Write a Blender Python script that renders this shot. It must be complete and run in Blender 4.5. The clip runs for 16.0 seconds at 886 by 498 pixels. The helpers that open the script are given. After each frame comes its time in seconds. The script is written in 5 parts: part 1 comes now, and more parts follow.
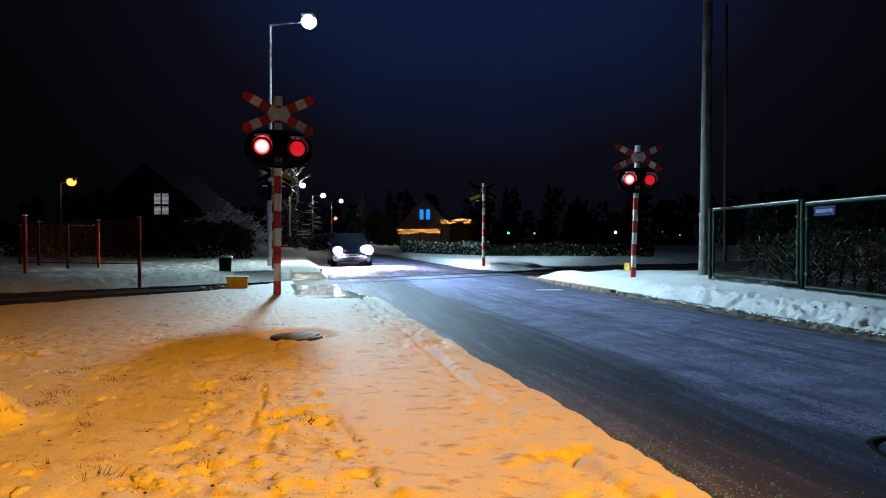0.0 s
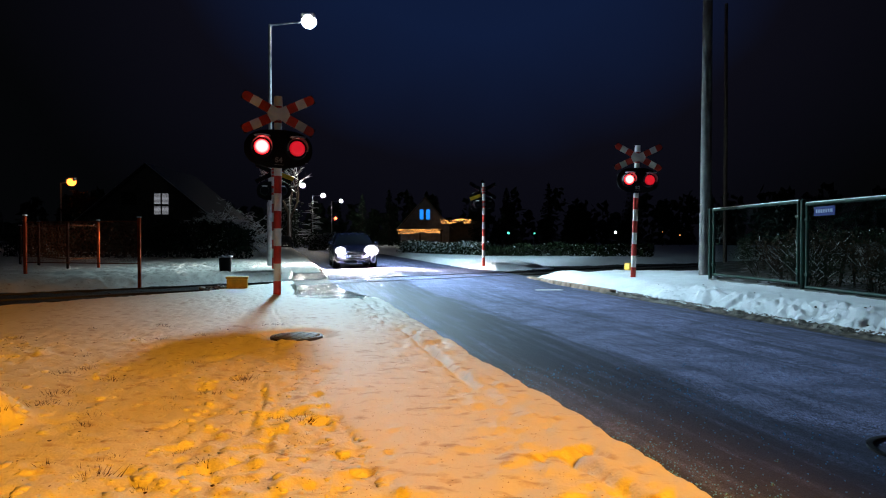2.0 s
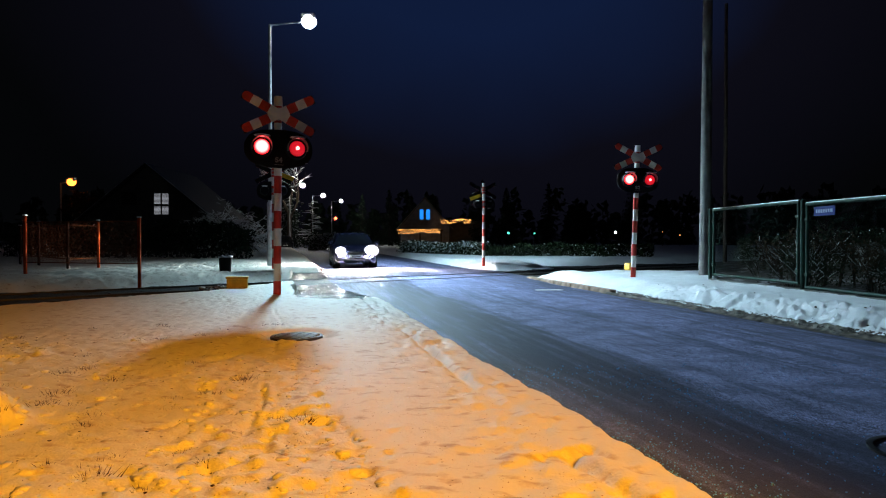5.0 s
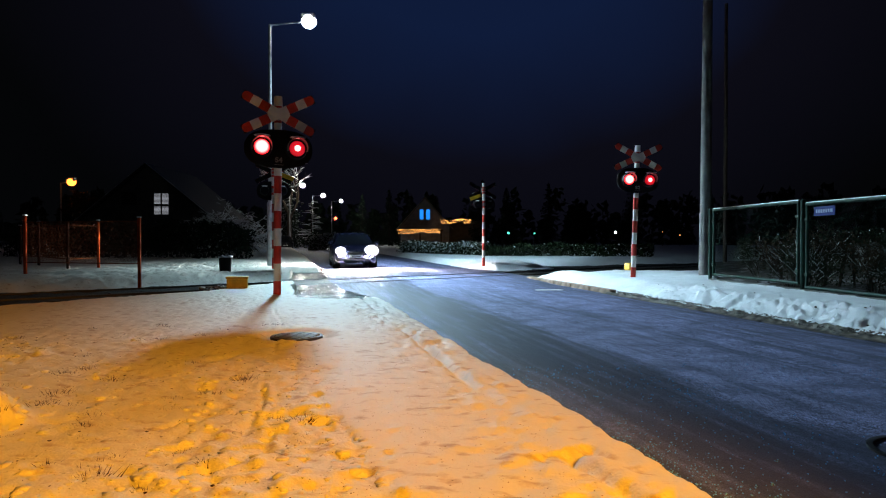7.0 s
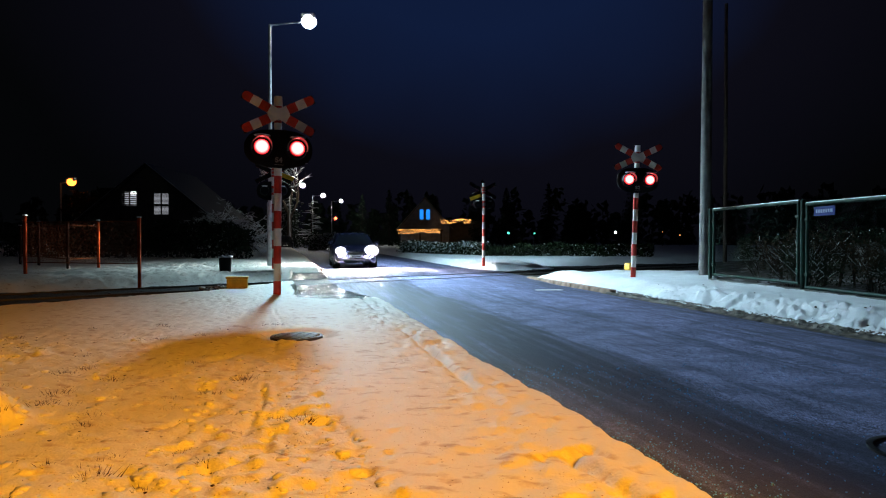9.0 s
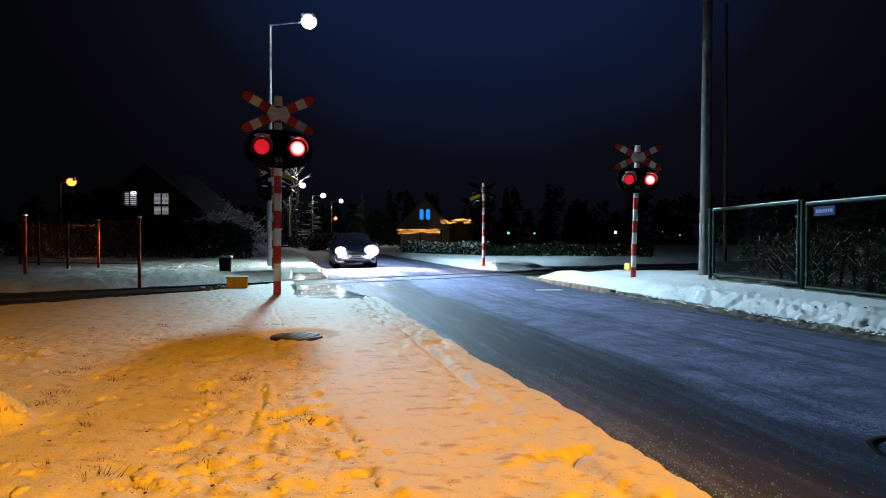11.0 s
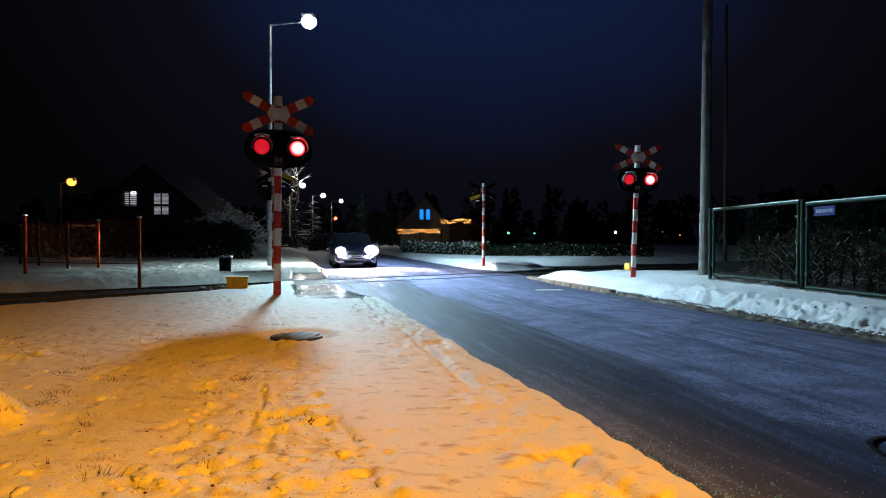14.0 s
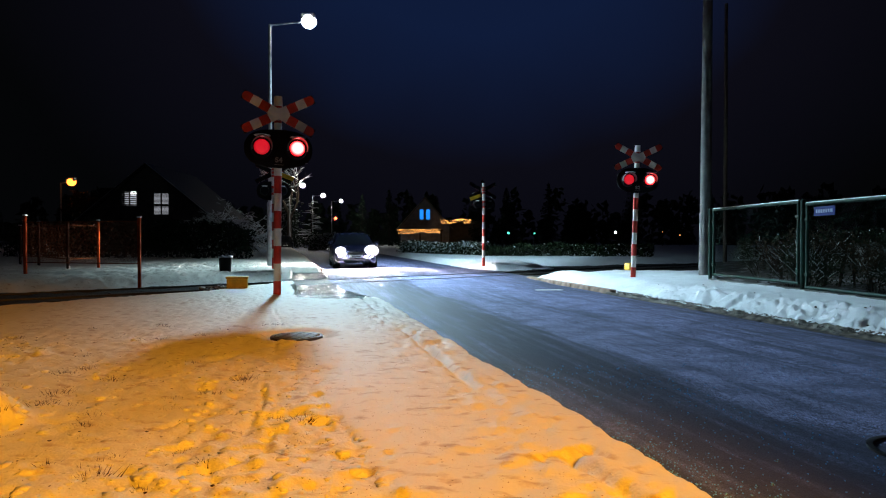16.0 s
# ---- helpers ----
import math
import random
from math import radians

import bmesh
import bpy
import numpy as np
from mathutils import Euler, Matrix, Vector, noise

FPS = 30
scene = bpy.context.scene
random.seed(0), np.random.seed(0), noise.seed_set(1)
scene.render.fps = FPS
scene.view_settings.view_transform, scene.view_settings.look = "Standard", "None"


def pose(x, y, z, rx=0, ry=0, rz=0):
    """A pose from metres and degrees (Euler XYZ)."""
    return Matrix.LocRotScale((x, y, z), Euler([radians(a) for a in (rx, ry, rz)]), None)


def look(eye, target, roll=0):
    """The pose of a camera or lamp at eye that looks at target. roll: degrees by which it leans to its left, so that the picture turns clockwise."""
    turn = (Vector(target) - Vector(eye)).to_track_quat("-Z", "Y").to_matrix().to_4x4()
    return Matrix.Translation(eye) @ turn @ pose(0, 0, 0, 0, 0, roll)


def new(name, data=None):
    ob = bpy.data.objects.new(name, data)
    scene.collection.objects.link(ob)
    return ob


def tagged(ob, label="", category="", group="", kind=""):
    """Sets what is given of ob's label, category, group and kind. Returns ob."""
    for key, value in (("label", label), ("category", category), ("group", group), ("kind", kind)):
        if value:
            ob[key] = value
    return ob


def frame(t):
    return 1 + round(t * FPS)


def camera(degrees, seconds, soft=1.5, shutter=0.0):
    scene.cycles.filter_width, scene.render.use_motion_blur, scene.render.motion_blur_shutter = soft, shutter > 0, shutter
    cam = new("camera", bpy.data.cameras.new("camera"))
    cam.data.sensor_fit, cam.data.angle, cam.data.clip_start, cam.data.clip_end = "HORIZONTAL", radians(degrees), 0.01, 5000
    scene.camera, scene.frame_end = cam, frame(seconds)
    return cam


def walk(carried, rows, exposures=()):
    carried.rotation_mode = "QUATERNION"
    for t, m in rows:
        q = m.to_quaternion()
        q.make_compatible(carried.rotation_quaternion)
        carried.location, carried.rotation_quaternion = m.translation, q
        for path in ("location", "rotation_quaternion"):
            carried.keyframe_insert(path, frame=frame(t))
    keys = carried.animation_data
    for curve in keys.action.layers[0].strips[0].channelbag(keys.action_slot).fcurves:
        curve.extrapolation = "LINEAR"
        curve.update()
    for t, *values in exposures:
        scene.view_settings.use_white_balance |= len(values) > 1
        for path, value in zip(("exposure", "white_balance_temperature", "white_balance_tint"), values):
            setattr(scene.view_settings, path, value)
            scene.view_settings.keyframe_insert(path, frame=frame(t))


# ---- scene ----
# ---------------- camera: stands still on a low tripod ----------------
CAM_Z = 1.08
VIEW = look((0, 0, CAM_Z), (0, 100, CAM_Z - 1.34))
cam = camera(70, 16.0, soft=1.1)
walk(cam, [(0, VIEW), (16, VIEW)])

# ---------------- plan: road edges, track ----------------
TRACK_P, TRACK_D = (-3.0, 15.6), (0.777, 0.629)     # a point of the nearer rail, and the track's direction


def left_edge(y):
    """The road's kerb line on the footpath side."""
    return 0.88 - 0.254 * (y - 1.98)


def right_edge(y):
    return 4.88 - 0.222 * (y - 6.96)


def track_off(x, y):
    """Distance from the nearer rail, positive beyond it."""
    return -(x - TRACK_P[0]) * TRACK_D[1] + (y - TRACK_P[1]) * TRACK_D[0]


# ---------------- night sky and lamps ----------------
world = bpy.data.worlds.new("night")
scene.world = world
world.use_nodes = True
wn, wl = world.node_tree.nodes, world.node_tree.links
wn.clear()
w_out = wn.new("ShaderNodeOutputWorld")
w_bg = wn.new("ShaderNodeBackground")
w_ramp = wn.new("ShaderNodeValToRGB")
w_co = wn.new("ShaderNodeTexCoord")
w_dot = wn.new("ShaderNodeVectorMath")
w_noise = wn.new("ShaderNodeTexNoise")
w_add = wn.new("ShaderNodeMath")
w_dot.operation = "DOT_PRODUCT"
glow = Vector((0.05, 0.85, 0.52)).normalized()       # the lit haze over the town
w_dot.inputs[1].default_value = glow
w_noise.inputs["Scale"].default_value = 2.2
w_noise.inputs["Detail"].default_value = 3
w_add.operation = "MULTIPLY_ADD"
w_add.inputs[1].default_value = 0.06
wl.new(w_co.outputs["Generated"], w_dot.inputs[0])
wl.new(w_co.outputs["Generated"], w_noise.inputs["Vector"])
wl.new(w_noise.outputs["Fac"], w_add.inputs[0])
wl.new(w_dot.outputs["Value"], w_add.inputs[2])
wl.new(w_add.outputs[0], w_ramp.inputs[0])
cr = w_ramp.color_ramp
cr.elements[0].position, cr.elements[0].color = 0.80, (0.0012, 0.0014, 0.0018, 1)
cr.elements[1].position, cr.elements[1].color = 1.0, (0.0048, 0.0110, 0.040, 1)
el = cr.elements.new(0.93)
el.color = (0.0036, 0.0036, 0.0074, 1)
wl.new(w_ramp.outputs[0], w_bg.inputs[0])
w_bg.inputs[1].default_value = 1.0
wl.new(w_bg.outputs[0], w_out.inputs[0])


def lamp_light(name, eye, target, watts, colour, cone=150, soft_edge=0.6, size=0.12):
    data = bpy.data.lights.new(name, "SPOT")
    data.energy, data.color, data.spot_size, data.spot_blend, data.shadow_soft_size = watts, colour, radians(cone), soft_edge, size
    ob = new(name, data)
    ob.matrix_world = look(eye, target)
    return ob


LED = (0.53, 0.81, 0.97)
SODIUM = (1.0, 0.375, 0.014)
LED_HEAD = (-4.63, 22.1, 8.62)
SODIUM_HEAD = (3.5, -3.2, 5.0)
lamp_light("led_light", (LED_HEAD[0], LED_HEAD[1], LED_HEAD[2] - 0.25), (2.9, 13.2, 0), 16500, LED, 72, 0.85, 0.55)
lamp_light("led_downlight", (LED_HEAD[0] - 0.1, LED_HEAD[1], LED_HEAD[2] - 0.25), (-1.6, 22.5, 0), 3000, LED, 140, 0.8, 0.3)
lamp_light("led_far_light", (LED_HEAD[0] + 0.1, LED_HEAD[1], LED_HEAD[2] - 0.25), (0.3, 33.0, 0), 9500, LED, 54, 0.5, 0.35)
lamp_light("sodium_light", (SODIUM_HEAD[0], SODIUM_HEAD[1], SODIUM_HEAD[2] - 0.25), (-1.2, 2.3, 0.2), 4350, SODIUM, 46, 0.6, 0.10)
lamp_light("far_sodium_light", (-35.2, 60.0, 6.35), (-33.2, 62.5, 2.5), 800, (1.0, 0.24, 0.01), 100, 0.6)

# ---------------- materials ----------------


def mat(name, col, rough=0.6, metal=0.0, var=0.25, scale=6.0, bump=0.2, fine=70.0, col2=None, dist=0.02, spec=0.5, stretch=None, lo=0.38, hi=0.66):
    m = bpy.data.materials.new(name)
    m.use_nodes = True
    n, k = m.node_tree.nodes, m.node_tree.links
    b = n["Principled BSDF"]
    co = n.new("ShaderNodeTexCoord")
    src = co.outputs["Object"]
    if stretch:
        mp = n.new("ShaderNodeMapping")
        mp.inputs["Rotation"].default_value = (0, 0, stretch[3])
        mp.inputs["Scale"].default_value = stretch[:3]
        k.new(src, mp.inputs[0])
        src = mp.outputs[0]
    big, small = n.new("ShaderNodeTexNoise"), n.new("ShaderNodeTexNoise")
    big.inputs["Scale"].default_value, big.inputs["Detail"].default_value = scale, 5
    small.inputs["Scale"].default_value, small.inputs["Detail"].default_value = fine, 3
    k.new(src, big.inputs["Vector"])
    k.new(co.outputs["Object"], small.inputs["Vector"])
    rng = n.new("ShaderNodeMapRange")
    rng.inputs["From Min"].default_value, rng.inputs["From Max"].default_value = lo, hi
    k.new(big.outputs["Fac"], rng.inputs["Value"])
    mix = n.new("ShaderNodeMix")
    mix.data_type = "RGBA"
    k.new(rng.outputs[0], mix.inputs["Factor"])
    a = [c * (1 - var) for c in col]
    z = list(col2) if col2 else [min(1, c * (1 + var)) for c in col]
    mix.inputs["A"].default_value, mix.inputs["B"].default_value = (*a, 1), (*z, 1)
    hsv = n.new("ShaderNodeHueSaturation")
    val = n.new("ShaderNodeMapRange")
    val.inputs["To Min"].default_value, val.inputs["To Max"].default_value = 1 - var * 0.7, 1 + var * 0.7
    k.new(small.outputs["Fac"], val.inputs["Value"])
    k.new(val.outputs[0], hsv.inputs["Value"])
    k.new(mix.outputs["Result"], hsv.inputs["Color"])
    k.new(hsv.outputs[0], b.inputs["Base Color"])
    rr = n.new("ShaderNodeMapRange")
    rr.inputs["To Min"].default_value, rr.inputs["To Max"].default_value = max(0.02, rough - 0.12), min(1, rough + 0.12)
    k.new(big.outputs["Fac"], rr.inputs["Value"])
    k.new(rr.outputs[0], b.inputs["Roughness"])
    b.inputs["Metallic"].default_value = metal
    b.inputs["Specular IOR Level"].default_value = spec
    if bump:
        bp = n.new("ShaderNodeBump")
        bp.inputs["Strength"].default_value, bp.inputs["Distance"].default_value = bump, dist
        k.new(small.outputs["Fac"], bp.inputs["Height"])
        k.new(bp.outputs[0], b.inputs["Normal"])
    return m


def emit(name, col, strength):
    m = bpy.data.materials.new(name)
    m.use_nodes = True
    b = m.node_tree.nodes["Principled BSDF"]
    b.inputs["Base Color"].default_value = (*[c * 0.5 for c in col], 1)
    b.inputs["Emission Color"].default_value = (*col, 1)
    b.inputs["Emission Strength"].default_value = strength
    return m


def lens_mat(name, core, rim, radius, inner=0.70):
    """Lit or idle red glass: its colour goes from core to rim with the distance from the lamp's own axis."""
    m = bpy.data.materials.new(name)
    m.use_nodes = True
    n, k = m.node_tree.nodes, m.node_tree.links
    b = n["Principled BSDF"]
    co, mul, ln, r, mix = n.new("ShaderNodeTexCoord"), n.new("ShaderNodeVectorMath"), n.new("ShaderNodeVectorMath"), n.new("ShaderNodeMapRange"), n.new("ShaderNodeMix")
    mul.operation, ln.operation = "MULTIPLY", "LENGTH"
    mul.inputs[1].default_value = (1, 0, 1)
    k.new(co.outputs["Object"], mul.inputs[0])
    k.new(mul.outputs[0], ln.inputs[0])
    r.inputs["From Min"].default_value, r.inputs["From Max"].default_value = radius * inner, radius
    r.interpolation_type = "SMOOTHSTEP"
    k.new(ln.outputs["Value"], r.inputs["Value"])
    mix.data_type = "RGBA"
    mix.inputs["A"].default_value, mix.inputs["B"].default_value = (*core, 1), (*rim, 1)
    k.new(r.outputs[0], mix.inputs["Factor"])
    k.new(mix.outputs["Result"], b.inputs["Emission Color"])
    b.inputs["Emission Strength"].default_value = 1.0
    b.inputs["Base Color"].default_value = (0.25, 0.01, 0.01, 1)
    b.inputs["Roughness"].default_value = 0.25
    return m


def lamp_glare_mat(name, core, rim):
    """A lit headlamp's glare put into its glass: brightest at its middle, fading to its rim, by the distance from its
    own centre in x and z (of a unit ball).
    """
    m = bpy.data.materials.new(name)
    m.use_nodes = True
    n, k = m.node_tree.nodes, m.node_tree.links
    b = n["Principled BSDF"]
    co, mul, ln, r, mix = n.new("ShaderNodeTexCoord"), n.new("ShaderNodeVectorMath"), n.new("ShaderNodeVectorMath"), n.new("ShaderNodeMapRange"), n.new("ShaderNodeMix")
    mul.operation, ln.operation = "MULTIPLY", "LENGTH"
    mul.inputs[1].default_value = (1, 0, 1)
    k.new(co.outputs["Object"], mul.inputs[0])
    k.new(mul.outputs[0], ln.inputs[0])
    r.inputs["From Min"].default_value, r.inputs["From Max"].default_value = 0.45, 1.0
    r.inputs["To Min"].default_value, r.inputs["To Max"].default_value = 1.0, 0.0
    k.new(ln.outputs["Value"], r.inputs["Value"])
    p = n.new("ShaderNodeMath")
    p.operation = "POWER"
    p.inputs[1].default_value = 3.0
    k.new(r.outputs[0], p.inputs[0])
    mix.data_type = "RGBA"
    mix.inputs["A"].default_value, mix.inputs["B"].default_value = (*rim, 1), (*core, 1)
    k.new(p.outputs[0], mix.inputs["Factor"])
    k.new(mix.outputs["Result"], b.inputs["Emission Color"])
    b.inputs["Emission Strength"].default_value = 1.0
    b.inputs["Base Color"].default_value = (0.1, 0.1, 0.11, 1)
    b.inputs["Roughness"].default_value = 0.15
    return m


def road_mat():
    """Wet asphalt: dark stone grain, with frost caught between the stones in streaks along the wheel tracks; its amount
    and tint also carry the road's bluish sheen.
    """
    m = bpy.data.materials.new("asphalt")
    m.use_nodes = True
    n, k = m.node_tree.nodes, m.node_tree.links
    b = n["Principled BSDF"]
    co = n.new("ShaderNodeTexCoord")
    rot = n.new("ShaderNodeMapping")
    rot.inputs["Rotation"].default_value = (0, 0, -math.atan(0.24))
    k.new(co.outputs["Object"], rot.inputs[0])

    def noise_at(scale, detail, stretch=None, src=None):
        t = n.new("ShaderNodeTexNoise")
        t.inputs["Scale"].default_value, t.inputs["Detail"].default_value = scale, detail
        s = src or co.outputs["Object"]
        if stretch:
            mp = n.new("ShaderNodeMapping")
            mp.inputs["Scale"].default_value = stretch
            k.new(s, mp.inputs[0])
            s = mp.outputs[0]
        k.new(s, t.inputs["Vector"])
        return t.outputs["Fac"]

    def ranged(src, a, b2, lo=0.0, hi=1.0):
        r = n.new("ShaderNodeMapRange")
        r.inputs["From Min"].default_value, r.inputs["From Max"].default_value = a, b2
        r.inputs["To Min"].default_value, r.inputs["To Max"].default_value = lo, hi
        k.new(src, r.inputs["Value"])
        return r.outputs[0]

    def times(a, c, op="MULTIPLY"):
        t = n.new("ShaderNodeMath")
        t.operation = op
        k.new(a, t.inputs[0])
        k.new(c, t.inputs[1])
        return t.outputs[0]

    sep = n.new("ShaderNodeSeparateXYZ")
    k.new(rot.outputs[0], sep.inputs[0])
    wob = n.new("ShaderNodeMath")
    wob.operation = "MULTIPLY_ADD"
    wob.inputs[1].default_value = 0.9
    k.new(noise_at(0.5, 3), wob.inputs[0])
    k.new(sep.outputs["X"], wob.inputs[2])
    # frost amount across the lanes, with the pale streak's and right lane's sheen put in
    lanes = n.new("ShaderNodeValToRGB")
    k.new(ranged(wob.outputs[0], 1.4, 7.4), lanes.inputs[0])
    for i, (p, v) in enumerate(((0.02, 0.55), (0.10, 0.30), (0.22, 0.10), (0.31, 0.25), (0.355, 1.0), (0.42, 0.84), (0.60, 0.84), (0.74, 0.60), (0.88, 0.36), (1.0, 0.2))):
        e = lanes.color_ramp.elements[i] if i < 2 else lanes.color_ramp.elements.new(p)
        e.position, e.color = p, (v, v, v, 1)
    streak = times(ranged(noise_at(1.0, 4, (1.8, 0.16, 1), rot.outputs[0]), 0.34, 0.66, 0.55, 1.15), lanes.outputs[0])
    lines = ranged(noise_at(1.0, 4, (9.0, 0.5, 1), rot.outputs[0]), 0.36, 0.70, 0.0, 0.45)
    stones = noise_at(130, 3)
    big = noise_at(2.5, 5)
    frost = times(ranged(stones, 0.40, 0.60), times(ranged(times(streak, lines, "ADD"), 0.30, 1.00, 0.04, 1.15), times(ranged(big, 0.30, 0.65, 0.35, 1.0), ranged(noise_at(24, 4), 0.36, 0.64, 0.62, 1.35))))
    mix = n.new("ShaderNodeMix")
    mix.data_type = "RGBA"
    mix.inputs["A"].default_value, mix.inputs["B"].default_value = (0.046, 0.050, 0.082, 1), (0.48, 0.51, 0.88, 1)
    k.new(frost, mix.inputs["Factor"])
    k.new(mix.outputs["Result"], b.inputs["Base Color"])
    k.new(ranged(times(streak, big), 0.0, 0.6, 0.52, 0.78), b.inputs["Roughness"])
    b.inputs["Specular IOR Level"].default_value = 0.22
    bp = n.new("ShaderNodeBump")
    bp.inputs["Strength"].default_value, bp.inputs["Distance"].default_value = 0.8, 0.006
    k.new(stones, bp.inputs["Height"])
    k.new(bp.outputs[0], b.inputs["Normal"])
    return m


M = {}
M["asphalt"] = road_mat()
ROADTURN = -math.atan(0.24)
M["snow"] = mat("snow", (0.80, 0.82, 0.85), 0.62, var=0.05, scale=1.5, bump=0.6, fine=60, dist=0.014, spec=0.3)
M["trodden"] = mat("trodden_snow", (0.80, 0.78, 0.68), 0.62, var=0.06, scale=9.0, bump=0.5, fine=75, dist=0.010, spec=0.3, col2=(0.50, 0.41, 0.32), lo=0.57, hi=0.72, stretch=(1.0, 1.7, 1.0, 0.25))
M["far_snow"] = mat("far_snow", (0.72, 0.76, 0.80), 0.6, var=0.12, scale=0.8, bump=0.5, fine=12, dist=0.05)
M["slush"] = mat("slush", (0.06, 0.042, 0.030), 0.6, var=0.5, scale=9, bump=0.6, fine=40, col2=(0.22, 0.18, 0.14))
M["ground"] = mat("ground", (0.10, 0.10, 0.10), 0.9, var=0.5, scale=0.05, fine=2, col2=(0.35, 0.36, 0.38))
M["ballast"] = mat("ballast", (0.03, 0.028, 0.027), 0.8, var=0.5, scale=6, bump=1.0, fine=30, dist=0.04)
M["rail"] = mat("rail", (0.05, 0.045, 0.04), 0.5, 0.5, var=0.3, scale=5)
M["kerb"] = mat("kerb", (0.30, 0.20, 0.14), 0.8, var=0.35, scale=5, bump=0.4)
M["paver"] = mat("paver", (0.030, 0.031, 0.036), 0.24, spec=0.2, var=0.3, scale=4, bump=0.12, fine=60)
M["red"] = mat("red_paint", (0.55, 0.035, 0.02), 0.4, var=0.2, scale=5, bump=0.08)
M["white"] = mat("white_paint", (0.78, 0.76, 0.72), 0.45, var=0.1, scale=6, bump=0.08)
M["black"] = mat("black_enamel", (0.006, 0.006, 0.007), 0.8, var=0.4, bump=0.05, spec=0.15)
M["hood_grey"] = mat("grey_enamel", (0.10, 0.10, 0.10), 0.6, var=0.2, bump=0.05)
M["soil"] = mat("garden_soil", (0.05, 0.04, 0.03), 0.9, var=0.5, scale=2.5, bump=0.8, fine=20, col2=(0.30, 0.30, 0.32), lo=0.55, hi=0.68)
M["letter_grey"] = mat("grey_lettering", (0.22, 0.20, 0.20), 0.7, var=0.1, bump=0)
M["grey_metal"] = mat("galvanised_steel", (0.42, 0.44, 0.46), 0.45, 0.6, var=0.2, scale=7, bump=0.08)
M["concrete"] = mat("concrete", (0.125, 0.125, 0.12), 0.85, var=0.3, scale=3, bump=0.4, fine=45)
M["green"] = mat("green_paint", (0.005, 0.030, 0.021), 0.6, var=0.35, scale=8, bump=0.1, spec=0.2)
M["yellow"] = mat("yellow_plastic", (0.72, 0.42, 0.01), 0.45, var=0.15, scale=7, bump=0.08)
M["rust_mesh"] = mat("rusty_mesh", (0.20, 0.055, 0.018), 0.8, var=0.4, scale=8, bump=0, spec=0.1)
# darker copy of the post colour, for barrier posts that stand less lit
M["dim_post"] = mat("dim_post_steel", (0.030, 0.013, 0.009), 0.9, spec=0.1, var=0.4, scale=8, bump=0.2)
M["orange"] = mat("orange_post", (0.42, 0.060, 0.010), 0.85, spec=0.1, var=0.25, scale=8, bump=0.1)
M["dark_wood"] = mat("dark_wood", (0.035, 0.027, 0.02), 0.8, var=0.4, scale=5, bump=0.4)
M["iron"] = mat("cast_iron", (0.022, 0.022, 0.025), 0.5, 0.3, var=0.4, scale=12, bump=0.2)
M["bark"] = mat("bark", (0.032, 0.024, 0.019), 0.95, var=0.4, scale=9, bump=0.4, spec=0.08)
M["dry_grass"] = mat("dry_grass", (0.045, 0.022, 0.018), 0.9, var=0.4, scale=9, bump=0, spec=0.1)
M["leaf"] = mat("leaf", (0.018, 0.028, 0.013), 0.7, var=0.5, scale=3, bump=0, spec=0.08)
M["dry_leaf"] = mat("dry_leaf", (0.055, 0.036, 0.022), 0.8, var=0.5, scale=3, bump=0, spec=0.08)
M["grit"] = mat("grit", (0.34, 0.25, 0.16), 0.9, var=0.4, scale=30, bump=0)
M["needle"] = mat("needle", (0.012, 0.022, 0.014), 0.8, var=0.5, scale=3, bump=0, spec=0.08)
M["wall"] = mat("dark_render", (0.07, 0.065, 0.06), 0.9, var=0.2, scale=2, bump=0.3)
M["pale_wall"] = mat("pale_render", (0.20, 0.23, 0.30), 0.9, var=0.15, scale=2, bump=0.3)
M["roof"] = mat("roof_tiles", (0.03, 0.026, 0.024), 0.7, var=0.4, scale=3, bump=0.5, fine=15)
M["car_paint"] = mat("dark_blue_paint", (0.008, 0.009, 0.024), 0.26, 0.2, var=0.1, scale=2, bump=0)
M["car_dark"] = mat("dark_grey_paint", (0.02, 0.02, 0.022), 0.25, 0.2, var=0.1, scale=2, bump=0)
M["car_pale"] = mat("silver_paint", (0.5, 0.52, 0.55), 0.3, 0.4, var=0.1, scale=2, bump=0)
M["rubber"] = mat("rubber", (0.014, 0.014, 0.014), 0.8, var=0.3, scale=20, bump=0.2)
M["glass"] = mat("dark_glass", (0.006, 0.007, 0.009), 0.06, 0.0, var=0.1, bump=0)
M["pale_blue"] = mat("pale_blue_enamel", (0.34, 0.39, 0.55), 0.85, var=0.1, bump=0)
M["blue"] = mat("blue_enamel", (0.010, 0.022, 0.13), 0.85, var=0.15, bump=0.05)
M["ice_white"] = mat("white_ice", (0.95, 0.97, 1.0), 0.15, var=0.02, bump=0, spec=1.0)
# cold glint put into the base colour: blue, so orange light barely shows
M["ice"] = mat("ice", (0.22, 0.55, 1.0), 0.12, var=0.02, bump=0, spec=1.0)
M["led"] = emit("led_glass", (0.85, 0.95, 1.0), 60)
M["far_lamp"] = emit("far_lamp_glass", (1.0, 0.97, 0.88), 330)
M["sodium"] = emit("sodium_glass", (1.0, 0.24, 0.03), 5)
M["headlight"] = emit("low_beam_strip", (1.0, 0.94, 0.95), 55000)
M["headlight_warm"] = emit("low_beam_strip_warm", (1.0, 0.92, 0.91), 115000)
M["headlight_glow"] = lamp_glare_mat("headlight_glare", (110, 108, 116), (0.7, 0.68, 0.85))
M["lens"] = lens_mat("red_signal_lens", (0.60, 0.010, 0.022), (0.36, 0.003, 0.010), 0.116)
